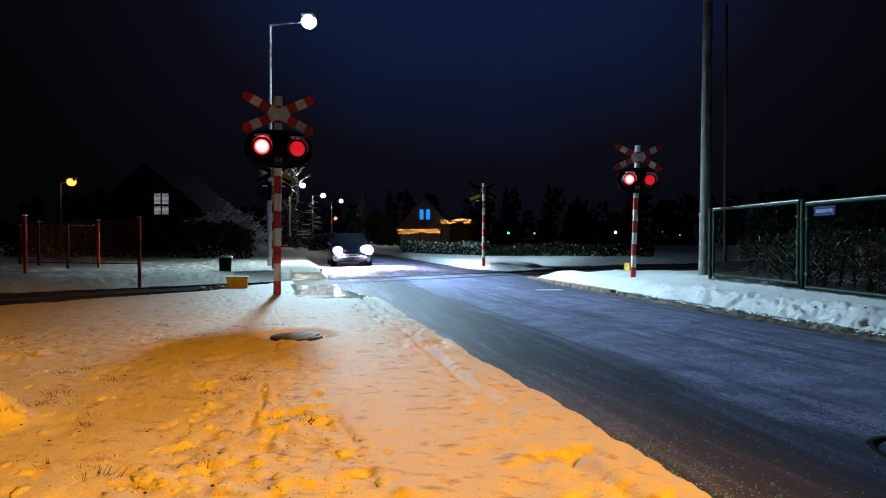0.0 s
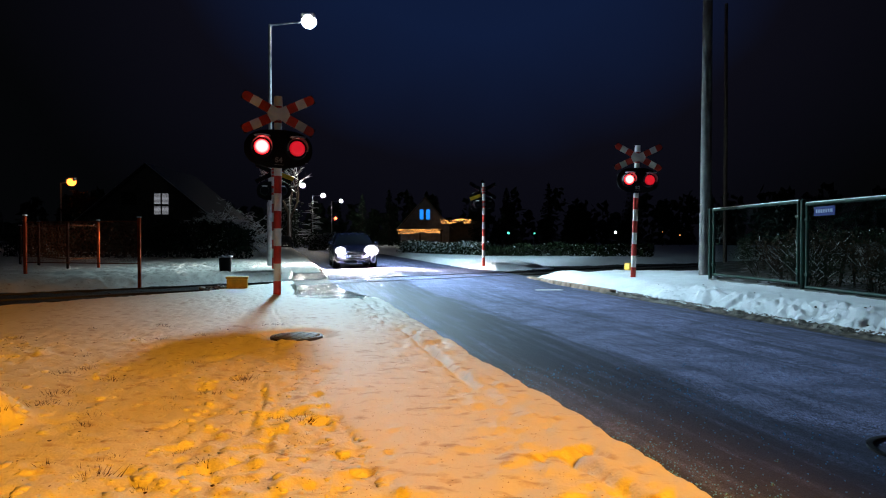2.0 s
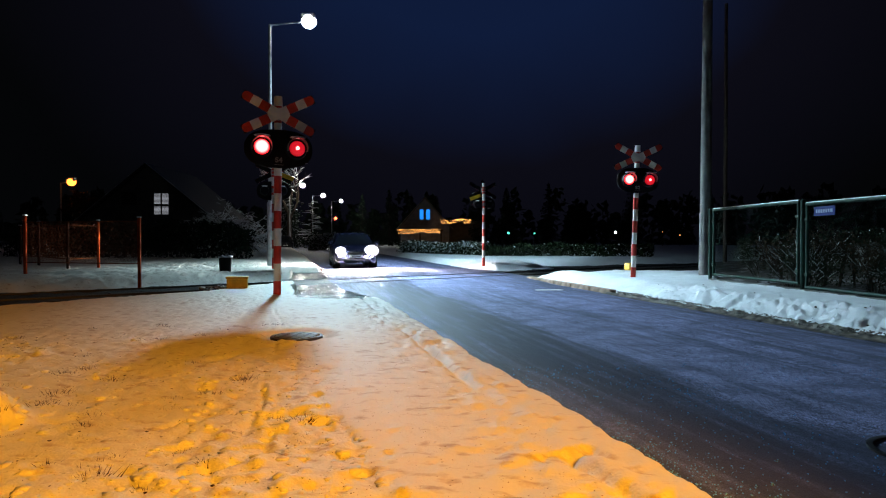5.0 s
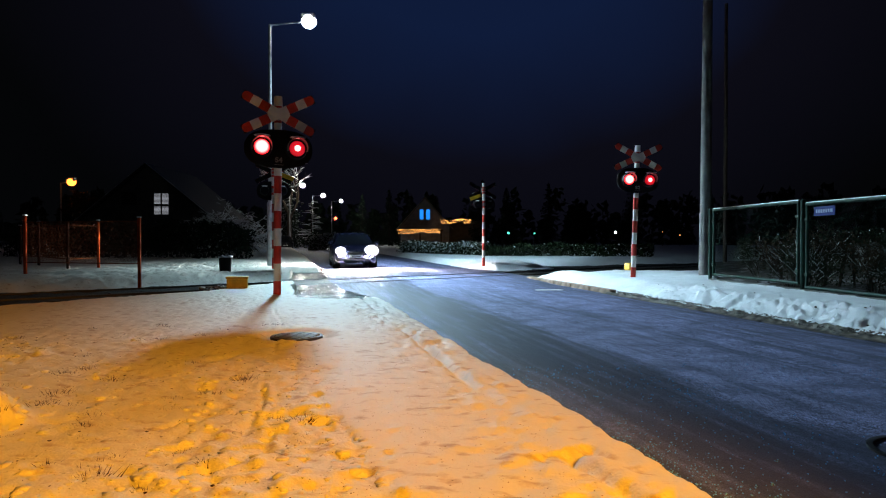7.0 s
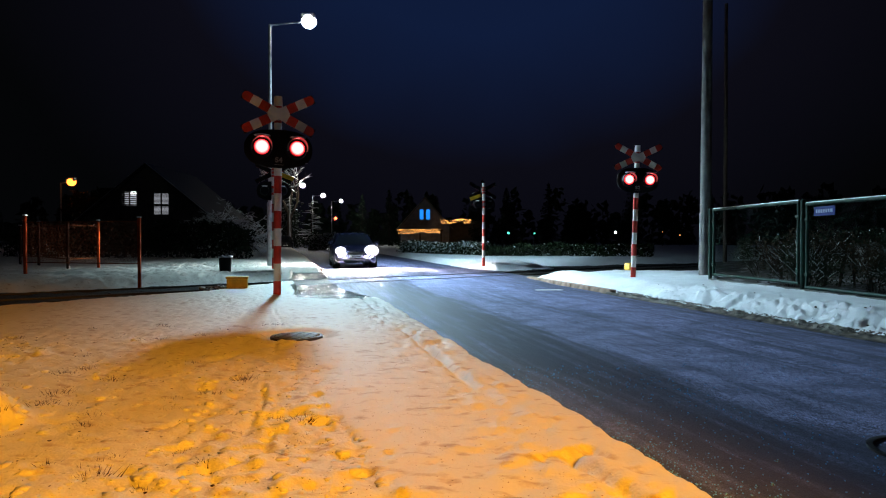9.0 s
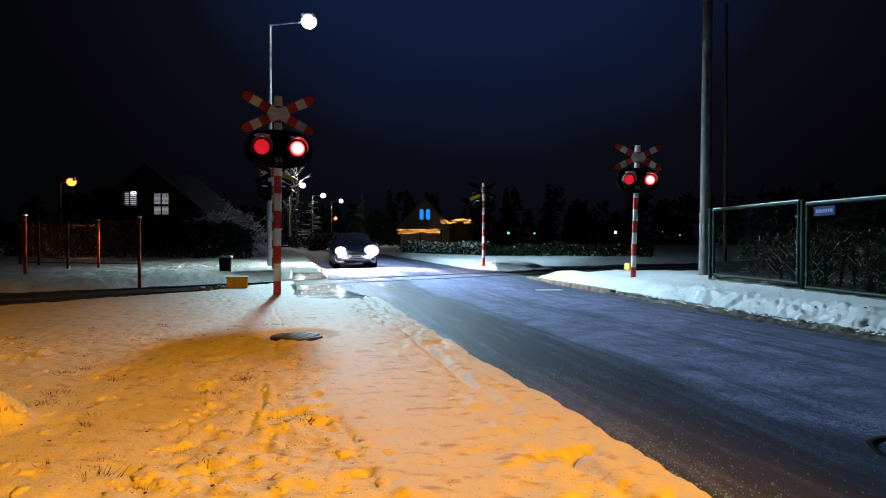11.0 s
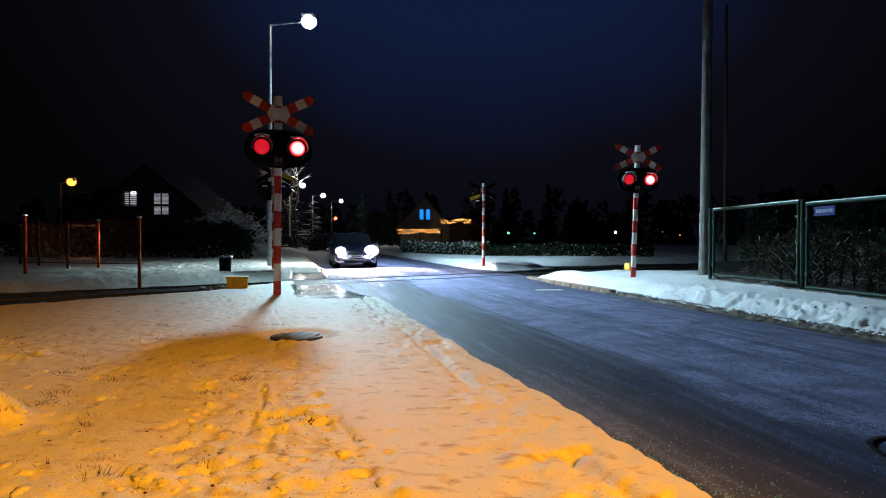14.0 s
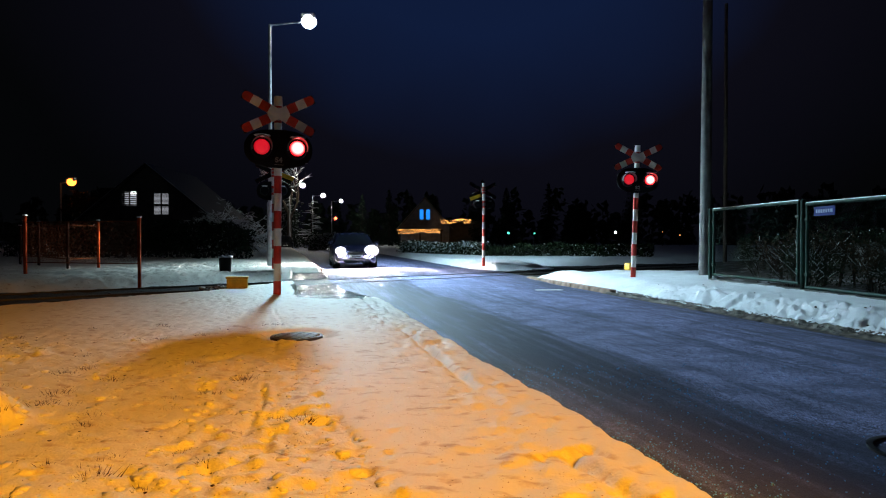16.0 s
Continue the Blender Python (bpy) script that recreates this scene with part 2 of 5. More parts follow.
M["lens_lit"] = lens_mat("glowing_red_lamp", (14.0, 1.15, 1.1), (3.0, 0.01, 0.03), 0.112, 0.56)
M["room"] = emit("lit_room", (0.86, 0.90, 1.0), 0.36)
M["room_bright"] = emit("bright_room", (0.95, 0.97, 1.0), 4)
M["room_blue"] = emit("blue_window_light", (0.015, 0.27, 1.0), 1.1)
M["bulb_warm"] = emit("warm_bulb", (1.0, 0.44, 0.11), 4.0)
M["red_bulb"] = emit("red_bulb", (1.0, 0.08, 0.03), 8)
M["green_bulb"] = emit("green_bulb", (0.1, 0.9, 0.6), 2)
M["white_bulb"] = emit("white_bulb", (0.9, 0.95, 1.0), 6)

# ---------------- mesh helpers ----------------


def link_mesh(name, bm, material, smooth=False, bevel=0.0):
    if bevel:
        bmesh.ops.bevel(bm, geom=list(bm.edges), offset=bevel, segments=2, affect="EDGES", profile=0.5)
    me = bpy.data.meshes.new(name)
    bm.normal_update()
    bm.to_mesh(me)
    bm.free()
    mats = material if isinstance(material, (list, tuple)) else [material]
    for m in mats:
        me.materials.append(m)
    if smooth:
        me.shade_smooth()
        me.set_sharp_from_angle(angle=radians(40))
    return new(name, me)


def part(name, bm, material, parent, label="", smooth=False, bevel=0.0, at=None):
    ob = link_mesh(name, bm, material, smooth, bevel)
    ob.parent = parent
    if at is not None:
        ob.matrix_basis = at
    if label:
        tagged(ob, label)
    return ob


def share(name, data, parent, at):
    ob = new(name, data)
    ob.parent = parent
    ob.matrix_basis = at
    return ob


def thing(name, label, category, at=None, group="", kind=""):
    ob = new(name)
    ob.empty_display_size = 0.2
    if at is not None:
        ob.matrix_basis = at
    return tagged(ob, label, category, group, kind)


def box(x0, x1, y0, y1, z0, z1, bm=None):
    bm = bm or bmesh.new()
    m = Matrix.LocRotScale(((x0 + x1) / 2, (y0 + y1) / 2, (z0 + z1) / 2), None, (x1 - x0, y1 - y0, z1 - z0))
    bmesh.ops.create_cube(bm, size=1, matrix=m)
    return bm


def rod(a, b, r0, r1=None, n=12, bm=None, caps=True):
    bm = bm or bmesh.new()
    a, b = Vector(a), Vector(b)
    d = b - a
    m = Matrix.Translation((a + b) / 2) @ d.to_track_quat("Z", "Y").to_matrix().to_4x4()
    bmesh.ops.create_cone(bm, cap_ends=caps, segments=n, radius1=r0, radius2=r0 if r1 is None else r1, depth=d.length, matrix=m)
    return bm


def ball(c, r, sx=1, sy=1, sz=1, bm=None, u=20, v=12):
    bm = bm or bmesh.new()
    bmesh.ops.create_uvsphere(bm, u_segments=u, v_segments=v, radius=r, matrix=Matrix.LocRotScale(c, None, (sx, sy, sz)))
    return bm


def slab(points, y0, y1, bm=None):
    """A plate with the outline points (x, z), from y0 to y1."""
    bm = bm or bmesh.new()
    f = [bm.verts.new((x, y0, z)) for x, z in points]
    g = [bm.verts.new((x, y1, z)) for x, z in points]
    bm.faces.new(f)
    bm.faces.new(g[::-1])
    for i in range(len(f)):
        j = (i + 1) % len(f)
        bm.faces.new((f[j], f[i], g[i], g[j]))
    return bm


def mesh_np(name, verts, faces, material, smooth=True):
    me = bpy.data.meshes.new(name)
    verts, faces = np.asarray(verts, dtype=np.float32), np.asarray(faces, dtype=np.int32)
    k = faces.shape[1]
    me.vertices.add(len(verts))
    me.vertices.foreach_set("co", verts.ravel())
    me.loops.add(faces.size)
    me.loops.foreach_set("vertex_index", faces.ravel())
    me.polygons.add(len(faces))
    me.polygons.foreach_set("loop_start", np.arange(0, faces.size, k, dtype=np.int32))
    me.update(calc_edges=True)
    me.validate()
    for m in material if isinstance(material, (list, tuple)) else [material]:
        me.materials.append(m)
    if smooth:
        me.shade_smooth()
    return me


def hashed(i, j, seed):
    h = np.sin(i * 127.1 + j * 311.7 + seed * 74.7) * 43758.5453
    return h - np.floor(h)


def vnoise(x, y, seed=0):
    i, j = np.floor(x), np.floor(y)
    u, v = x - i, y - j
    u, v = u * u * (3 - 2 * u), v * v * (3 - 2 * v)
    return (hashed(i, j, seed) * (1 - u) + hashed(i + 1, j, seed) * u) * (1 - v) + (hashed(i, j + 1, seed) * (1 - u) + hashed(i + 1, j + 1, seed) * u) * v


def fbm(x, y, freq, seed=0, octaves=4):
    t, a, s = 0.0, 1.0, 0.0
    for o in range(octaves):
        t = t + a * (vnoise(x * freq * 2 ** o + 17.3 * o, y * freq * 2 ** o - 9.1 * o, seed + o) - 0.5)
        s += a
        a *= 0.5
    return t / s * 2


def clumps(x, y, cell, seed, share_of, small, large):
    """Rounded clods strewn one to a cell at most; 0 between them, up to 1 on their tops."""
    i, j, out = np.floor(x / cell), np.floor(y / cell), 0.0
    for a in (-1, 0, 1):
        for b in (-1, 0, 1):
            p, q = i + a, j + b
            r = cell * (small + (large - small) * hashed(p, q, seed + 3))
            d = ((x - (p + hashed(p, q, seed + 1)) * cell) ** 2 + (y - (q + hashed(p, q, seed + 2)) * cell) ** 2) / r ** 2
            out = np.maximum(out, np.where(hashed(p, q, seed + 4) < share_of, (0.35 + 0.65 * hashed(p, q, seed)) * np.clip(1 - d, 0, 1) ** 0.6, 0.0))
    return out


def step(a, b, x):
    t = np.clip((x - a) / (b - a), 0, 1)
    return t * t * (3 - 2 * t)


# ---------------- ground, road, track, snow ----------------


def grid_faces(rows, cols):
    i = np.arange((rows - 1) * (cols - 1))
    r, c = i // (cols - 1), i % (cols - 1)
    a = r * cols + c
    return np.stack([a, a + 1, a + cols + 1, a + cols], 1)


def make_ground():
    xs = np.concatenate([-np.geomspace(3000, 20, 14), np.linspace(-15, 15, 9), np.geomspace(20, 3000, 14)])
    gx, gy = np.meshgrid(xs, xs)
    z = -0.12 + 0.0 * gx
    me = mesh_np("ground", np.stack([gx.ravel(), gy.ravel(), z.ravel()], 1), grid_faces(len(xs), len(xs)), M["ground"])
    tagged(new("ground", me), "dark winter ground with patches of snow", "ground", kind="structure")


def make_road():
    ys = np.concatenate([np.arange(-14, 1.5, 0.5), np.arange(1.5, 30, 0.12), np.geomspace(30, 420, 60)])
    us = np.linspace(-0.04, 1.04, 44)
    y, u = np.meshgrid(ys, us, indexing="ij")
    l, r = left_edge(y) - 0.15, right_edge(y) + 0.15
    x = l + (r - l) * u
    z = road_z(x, y) + 0.006 * fbm(x, y, 1.2, 3) * step(2.0, 4.5, np.abs(track_off(x, y) - 0.75))
    me = mesh_np("road", np.stack([x.ravel(), y.ravel(), z.ravel()], 1), grid_faces(len(ys), len(us)), M["asphalt"])
    return tagged(new("road", me), "dark wet asphalt road streaked with frost", "road", kind="structure")


def road_z(x, y):
    """Height of the asphalt."""
    u = (x - left_edge(y) + 0.15) / (right_edge(y) - left_edge(y) + 0.3)
    return -0.05 * (2 * u - 1) ** 2 * step(2.0, 4.5, np.abs(track_off(x, y) - 0.75))


def fence_at(y):
    """The plot's fence line."""
    return 6.02 + (14.1 - y) * 0.082


LIP = ((-14.0, -4.0), (-9.0, 3.2), (-5.5, 7.9), (-3.9, 10.35), (-3.35, 12.6), (-2.2, 15.0))


def lip_x(y):
    """Where the nearer snow ends above the track bed, for each y."""
    return np.interp(y, [p[1] for p in LIP], [p[0] for p in LIP])


def patch_mask(x, y):
    """1 on the melted stretch of footpath that crosses the track."""
    c = left_edge(y) - 0.52
    w = 0.62 + 0.12 * fbm(x, y, 1.3, 41)
    across = 1 - step(w - 0.05, w + 0.05, np.where(x > c, 0.8 * (x - c), c - x))
    along = step(8.85, 9.10, y + 0.25 * fbm(x, y, 2.0, 43) - 1.1 * np.abs(x - c + 0.1) ** 2) * (1 - step(20.0, 20.8, y + 0.5 * fbm(x, y, 1.0, 44)))
    return across * along


MANHOLE = (-1.28, 5.53)


def snow_left_z(x, y, u):
    edge = u + 0.035 * fbm(x, y, 2.2, 1) + 0.03 * fbm(x, y, 8, 2)
    z = 0.29 * step(-0.15, 0.01, edge) - 0.03
    wander = u + 0.30 * fbm(x, y, 0.8, 5) + 0.10 * fbm(x, y, 4, 4)
    rough = step(0.90, 1.35, wander) * (0.35 + 0.65 * step(-0.15, 0.25, fbm(x, y, 1.3, 29, 3)))
    near = 0.22 + 0.78 * (1 - step(4.6, 6.0, y + 0.5 * fbm(x, y, 0.8, 28)))
    # trodden footpath: packed, with prints and a broken rut along the kerb
    z = z + 0.012 * fbm(x, y, 1.1, 6) + 0.006 * fbm(x, y, 6, 7) + 0.007 * fbm(x, y, 16, 17, 2)
    prints = step(0.03, 0.14, u) * (1 - step(0.42, 0.72, u))
    z = z - 0.024 * prints * step(0.12, 0.34, fbm(x, y, 8.5, 8, 2)) * step(-0.1, 0.15, fbm(x, y, 0.9, 9))
    z = z + 0.016 * prints * fbm(x, y, 12, 10, 2)
    off = u - 0.28 - 0.07 * fbm(x, y, 0.6, 11) - 0.02 * fbm(x, y, 5, 45)
    rut = np.exp(-(off / 0.032) ** 2)
    z = z - 0.030 * rut * step(-0.15, 0.1, fbm(x, y, 1.1, 18)) + 0.008 * np.exp(-((off + 0.07) / 0.05) ** 2) * (1 + 1.2 * fbm(x, y, 9, 46))
    along = np.exp(-((u - 1.15 - 0.12 * fbm(x, y, 0.5, 19)) / 0.02) ** 2) + np.exp(-((u - 1.42 - 0.12 * fbm(x, y, 0.5, 20)) / 0.02) ** 2)
    z = z - 0.010 * along * step(0.0, 0.3, fbm(x, y, 1.0, 27))
    # untrodden lumpy verge over grass
    wx, wy = x + 0.06 * fbm(x, y, 9, 62, 3), y + 0.06 * fbm(x, y, 9, 63, 3)
    thick = 0.35 + 0.65 * step(-0.2, 0.25, fbm(x, y, 1.5, 64, 2))
    z = z + rough * near * (0.022 * fbm(x, y, 1.8, 12, 3) + 0.020 * fbm(x, y, 6.0, 13, 3) + 0.016 * fbm(x, y, 15, 47, 3) - 0.012)
    z = z + rough * near * thick * (0.018 * clumps(wx, wy, 0.24, 65, 0.55, 0.25, 0.60) + 0.026 * clumps(wx, wy, 0.13, 71, 0.50, 0.25, 0.60) + 0.026 * clumps(wx, wy, 0.085, 77, 0.5, 0.3, 0.6))
    z = z - rough * near * (0.050 * clumps(wx, wy, 0.34, 83, 0.40, 0.12, 0.26) + 0.045 * clumps(wx, wy, 0.20, 89, 0.40, 0.10, 0.22))
    z = z + 0.05 * fbm(x, y, 0.35, 16) * step(1.5, 3, u)
    # a short curved groove in the verge, with a pushed-up rim
    run = x + 1.05 - 0.20 * (3.66 - y) - 0.035 * np.sin((y - 2.8) * 3.6)
    here = step(2.80, 2.92, y) * (1 - step(3.58, 3.72, y))
    z = z + here * (0.016 * np.exp(-((run - 0.035) / 0.022) ** 2) - 0.020 * np.exp(-(run / 0.016) ** 2))
    # a heaped ridge beside the camera, and the bared manhole
    z = z + 0.13 * np.exp(-(((x + 2.07) / 0.17) ** 2 + ((y - 2.80) / 0.17) ** 2) ** 2) * (1 + 0.35 * fbm(x, y, 7, 95, 3))
    r = np.hypot(x - MANHOLE[0], y - MANHOLE[1]) + 0.07 * fbm(x, y, 5, 26)
    z = z - (z - 0.215) * (1 - step(0.225, 0.40, r))
    return z


def far_left_z(x, y, u):
    z = 0.24 * step(-0.02, 0.25, u + 0.08 * fbm(x, y, 1.5, 21)) - 0.03
    z = z + (0.05 * fbm(x, y, 0.6, 22) + (0.06 * fbm(x, y, 1.5, 23, 3) - 0.06 * step(0.15, 0.40, fbm(x, y, 3.2, 24, 2)) + 0.05 * fbm(x, y, 5.5, 39, 3)) * step(1.6, 2.4, u)) * (1 - step(40, 70, y))
    z = z + (0.022 * fbm(x, y, 3.5, 58, 2) + 0.016 * fbm(x, y, 9, 59, 2)) * (1 - step(1.6, 2.4, u)) * (1 - step(30, 50, y))
    z = z + 0.10 * np.exp(-(((x + 5.9) / 0.7) ** 2 + ((y - 14.3) / 0.5) ** 2))
    return z


def snow_right_z(x, y, u):
    far = step(11.5, 13.5, y)                                          # ploughed bank near, flat verge beyond
    edge = u + (0.07 * fbm(x, y, 2.2, 31) + 0.06 * fbm(x, y, 7, 32)) * (1 - 0.5 * far)
    bare = step(12.6, 13.2, y) * (1 - step(18.3, 19.0, y))             # the kerb shows here
    z = 0.31 * step(0.03, 0.66 + 0.25 * far, edge - 0.09 * bare) - 0.09
    heap = np.exp(-((edge - 0.50) / 0.30) ** 2) * (1 - far)
    n = fbm(x + 0.3 * fbm(x, y, 1.7, 54), y + 0.4 * fbm(x, y, 1.3, 55), 2.4, 33, 4)
    z = z + heap * (0.03 + 0.035 * n) + (1 - far) * np.exp(-((u - 0.35) / 0.50) ** 2) * (0.030 * np.abs(fbm(x, y, 5, 34, 3)) + 0.045 * clumps(x, y + 0.08 * fbm(x, y, 6, 57, 2), 0.19, 101, 0.5, 0.25, 0.6) + 0.030 * clumps(x, y, 0.10, 107, 0.6, 0.25, 0.6) + 0.014 * fbm(x, y, 14, 38, 3) + 0.012 * fbm(x, y, 30, 48, 2))
    z = z + 0.02 * fbm(x, y, 1.1, 35) + 0.018 * fbm(x, y, 5.0, 36) + 0.05 * fbm(x, y, 0.3, 37) * step(1, 3, u)
    # verge sunk beyond the track: dark ground shows there in place of shaded snow
    z = z + (0.07 + 0.08 * fbm(x, y, 3.0, 96, 3)) * np.exp(-(((x - 2.9) / 1.1) ** 2 + ((y - 24.2) / 0.9) ** 2)) - 0.10 * step(1.2, 2.2, u) * step(15.0, 17.5, y) * (1 - step(19, 21, y)) + (0.05 * fbm(x, y, 3.0, 110, 3) - 0.55 * step(2.6, 5.0, u)) * step(19.5, 21.5, y) * (1 - step(29, 31, y))
    return np.where(u < 0.0, -0.12, z)


def bed_cut(x, y, z, margin_near, margin_far):
    """Lowers the snow to below the track bed where the track runs."""
    o = track_off(x, y)
    o = o + 0.25 * fbm(x, y, 1.4, 56)
    inside = step(-margin_near - 1.1, -margin_near + 0.05, o) * (1 - step(1.5 + margin_far - 0.2, 1.5 + margin_far + 1.5, o))
    return z * (1 - inside) + (-0.06) * inside


def snow_sheet(name, side, label):
    ys = [-12.0]
    while ys[-1] < 1.6:
        ys.append(ys[-1] + 0.4)
    while ys[-1] < 130:
        ys.append(ys[-1] + (max(0.014, (0.006 if side < 0 or ys[-1] > 13.5 else 0.0038) * ys[-1]) if ys[-1] < 26 else 0.014 * ys[-1]))
    us = [-0.20]
    while us[-1] < 70:
        us.append(us[-1] + (max(0.013, 0.0065 * us[-1]) if us[-1] < 6 else 0.012 * us[-1] if us[-1] < 14 else 0.03 * us[-1]))
    ys, us = np.array(ys), np.array(us)
    y, u = np.meshgrid(ys, us, indexing="ij")
    if side < 0:
        x = left_edge(y) - u
        o = track_off(x, y)
        near = snow_left_z(x, y, u)
        cut = step(-0.10, 0.12, x - lip_x(y) + 0.10 * fbm(x, y, 1.5, 51)) * (1 - step(14.7, 15.1, y))
        beyond = step(1.9, 2.9, o + 0.2 * fbm(x, y, 0.9, 52))
        z = near * cut + far_left_z(x, y, u) * beyond - 0.10 * (1 - np.clip(cut + beyond, 0, 1))
        z = z - patch_mask(x, y) * 0.32 * step(-1, 0, z + 0.5)
    else:
        x = right_edge(y) + u
        z = bed_cut(x, y, snow_right_z(x, y, u), 0.95, 0.95)
        plot = step(0.05, 0.25, x - np.where(y < 14.3, fence_at(y), 6.05 + (y - 14.3) * 0.44) + 0.06 * fbm(x, y, 2.0, 53)) * (1 - step(25, 27, y))
        z = z * (1 - plot) - 0.02 * plot
    faces = grid_faces(len(ys), len(us))
    if side < 0:
        faces = faces[:, ::-1]
    me = mesh_np(name, np.stack([x.ravel(), y.ravel(), z.ravel()], 1), faces, M["trodden"] if side < 0 else M["snow"])
    return tagged(new(name, me), label, "snow", kind="structure")


def make_track():
    d, nrm = Vector((*TRACK_D, 0)), Vector((-TRACK_D[1], TRACK_D[0], 0))
    turn = math.atan2(TRACK_D[1], TRACK_D[0])
    top = thing("railway_track", "single wet railway track crossing the road on dark ballast", "railway track",
                pose(TRACK_P[0], TRACK_P[1], 0, 0, 0, math.degrees(turn)), kind="structure")
    xs = np.concatenate([np.arange(-24, 26, 0.16), np.geomspace(26, 200, 30)])
    vs = np.linspace(-2.6, 3.6, 56)
    x, v = np.meshgrid(xs, vs, indexing="ij")
    z = -0.035 + 0.035 * fbm(x, v, 3.5, 61)
    z = z - 0.12 * ((x > 0.2) & (x < 6.6))
    bed = share("ballast", mesh_np("ballast", np.stack([x.ravel(), v.ravel(), z.ravel()], 1), grid_faces(len(xs), len(vs)), M["ballast"]), top, Matrix())
    for v in (0.0, 1.5):
        bm = box(-24, 200, v - 0.030, v + 0.030, -0.02, 0.008)
        box(-24, 200, v - 0.008, v + 0.008, -0.10, -0.02, bm)
        box(-24, 200, v - 0.07, v + 0.07, -0.12, -0.10, bm)
        part("rail", bm, M["rail"], top)
    for v in (0.09, 1.41):
        part("check_rail", box(-2.0, 9.5, v - 0.012, v + 0.012, -0.1, 0.005), M["rail"], top)
    sl = box(-0.12, 0.12, -0.55, 2.05, -0.14, -0.03)
    first = part("sleeper", sl, M["dark_wood"], top, at=pose(-22, 0, 0))
    for i in range(1, 32):
        share("sleeper", first.data, top, pose(-22 + 0.65 * i, 0, 0))


make_ground()
road = make_road()
snow_left = snow_sheet("snow_verge_left", -1, "snow-covered verge and trodden footpath beside the road")
snow_right = snow_sheet("snow_verge_right", 1, "snow bank ploughed up along the road's kerb")
make_track()
xs, ys = np.meshgrid(np.linspace(0.0, 16, 60), np.linspace(-4, 27.5, 120))
soil = mesh_np("garden_soil", np.stack([(xs + np.where(ys < 14.3, fence_at(ys), 6.05 + (ys - 14.3) * 0.44)).ravel(), ys.ravel(), (0.13 + 0.05 * fbm(xs, ys, 1.2, 81)).ravel()], 1), grid_faces(120, 60), M["soil"])
tagged(new("garden_soil", soil), "dark garden soil with thin patches of snow", "soil", kind="structure")
# ---------------- crossing signals ----------------
FLASHERS = []
ARM_ANGLE = 27


def arm_bm(x0, x1, y0, y1):
    return box(x0, x1, y0, y1, -0.07, 0.07)


def text_mesh(words, size, depth=0.004):
    cu = bpy.data.curves.new("lettering", "FONT")
    cu.body, cu.size, cu.extrude, cu.align_x, cu.align_y, cu.offset, cu.space_character = words, size, depth, "CENTER", "CENTER", 0.004, 1.12
    ob = bpy.data.objects.new("lettering", cu)
    scene.collection.objects.link(ob)
    me = bpy.data.meshes.new_from_object(ob.evaluated_get(bpy.context.evaluated_depsgraph_get()))
    bpy.data.objects.remove(ob)
    return me


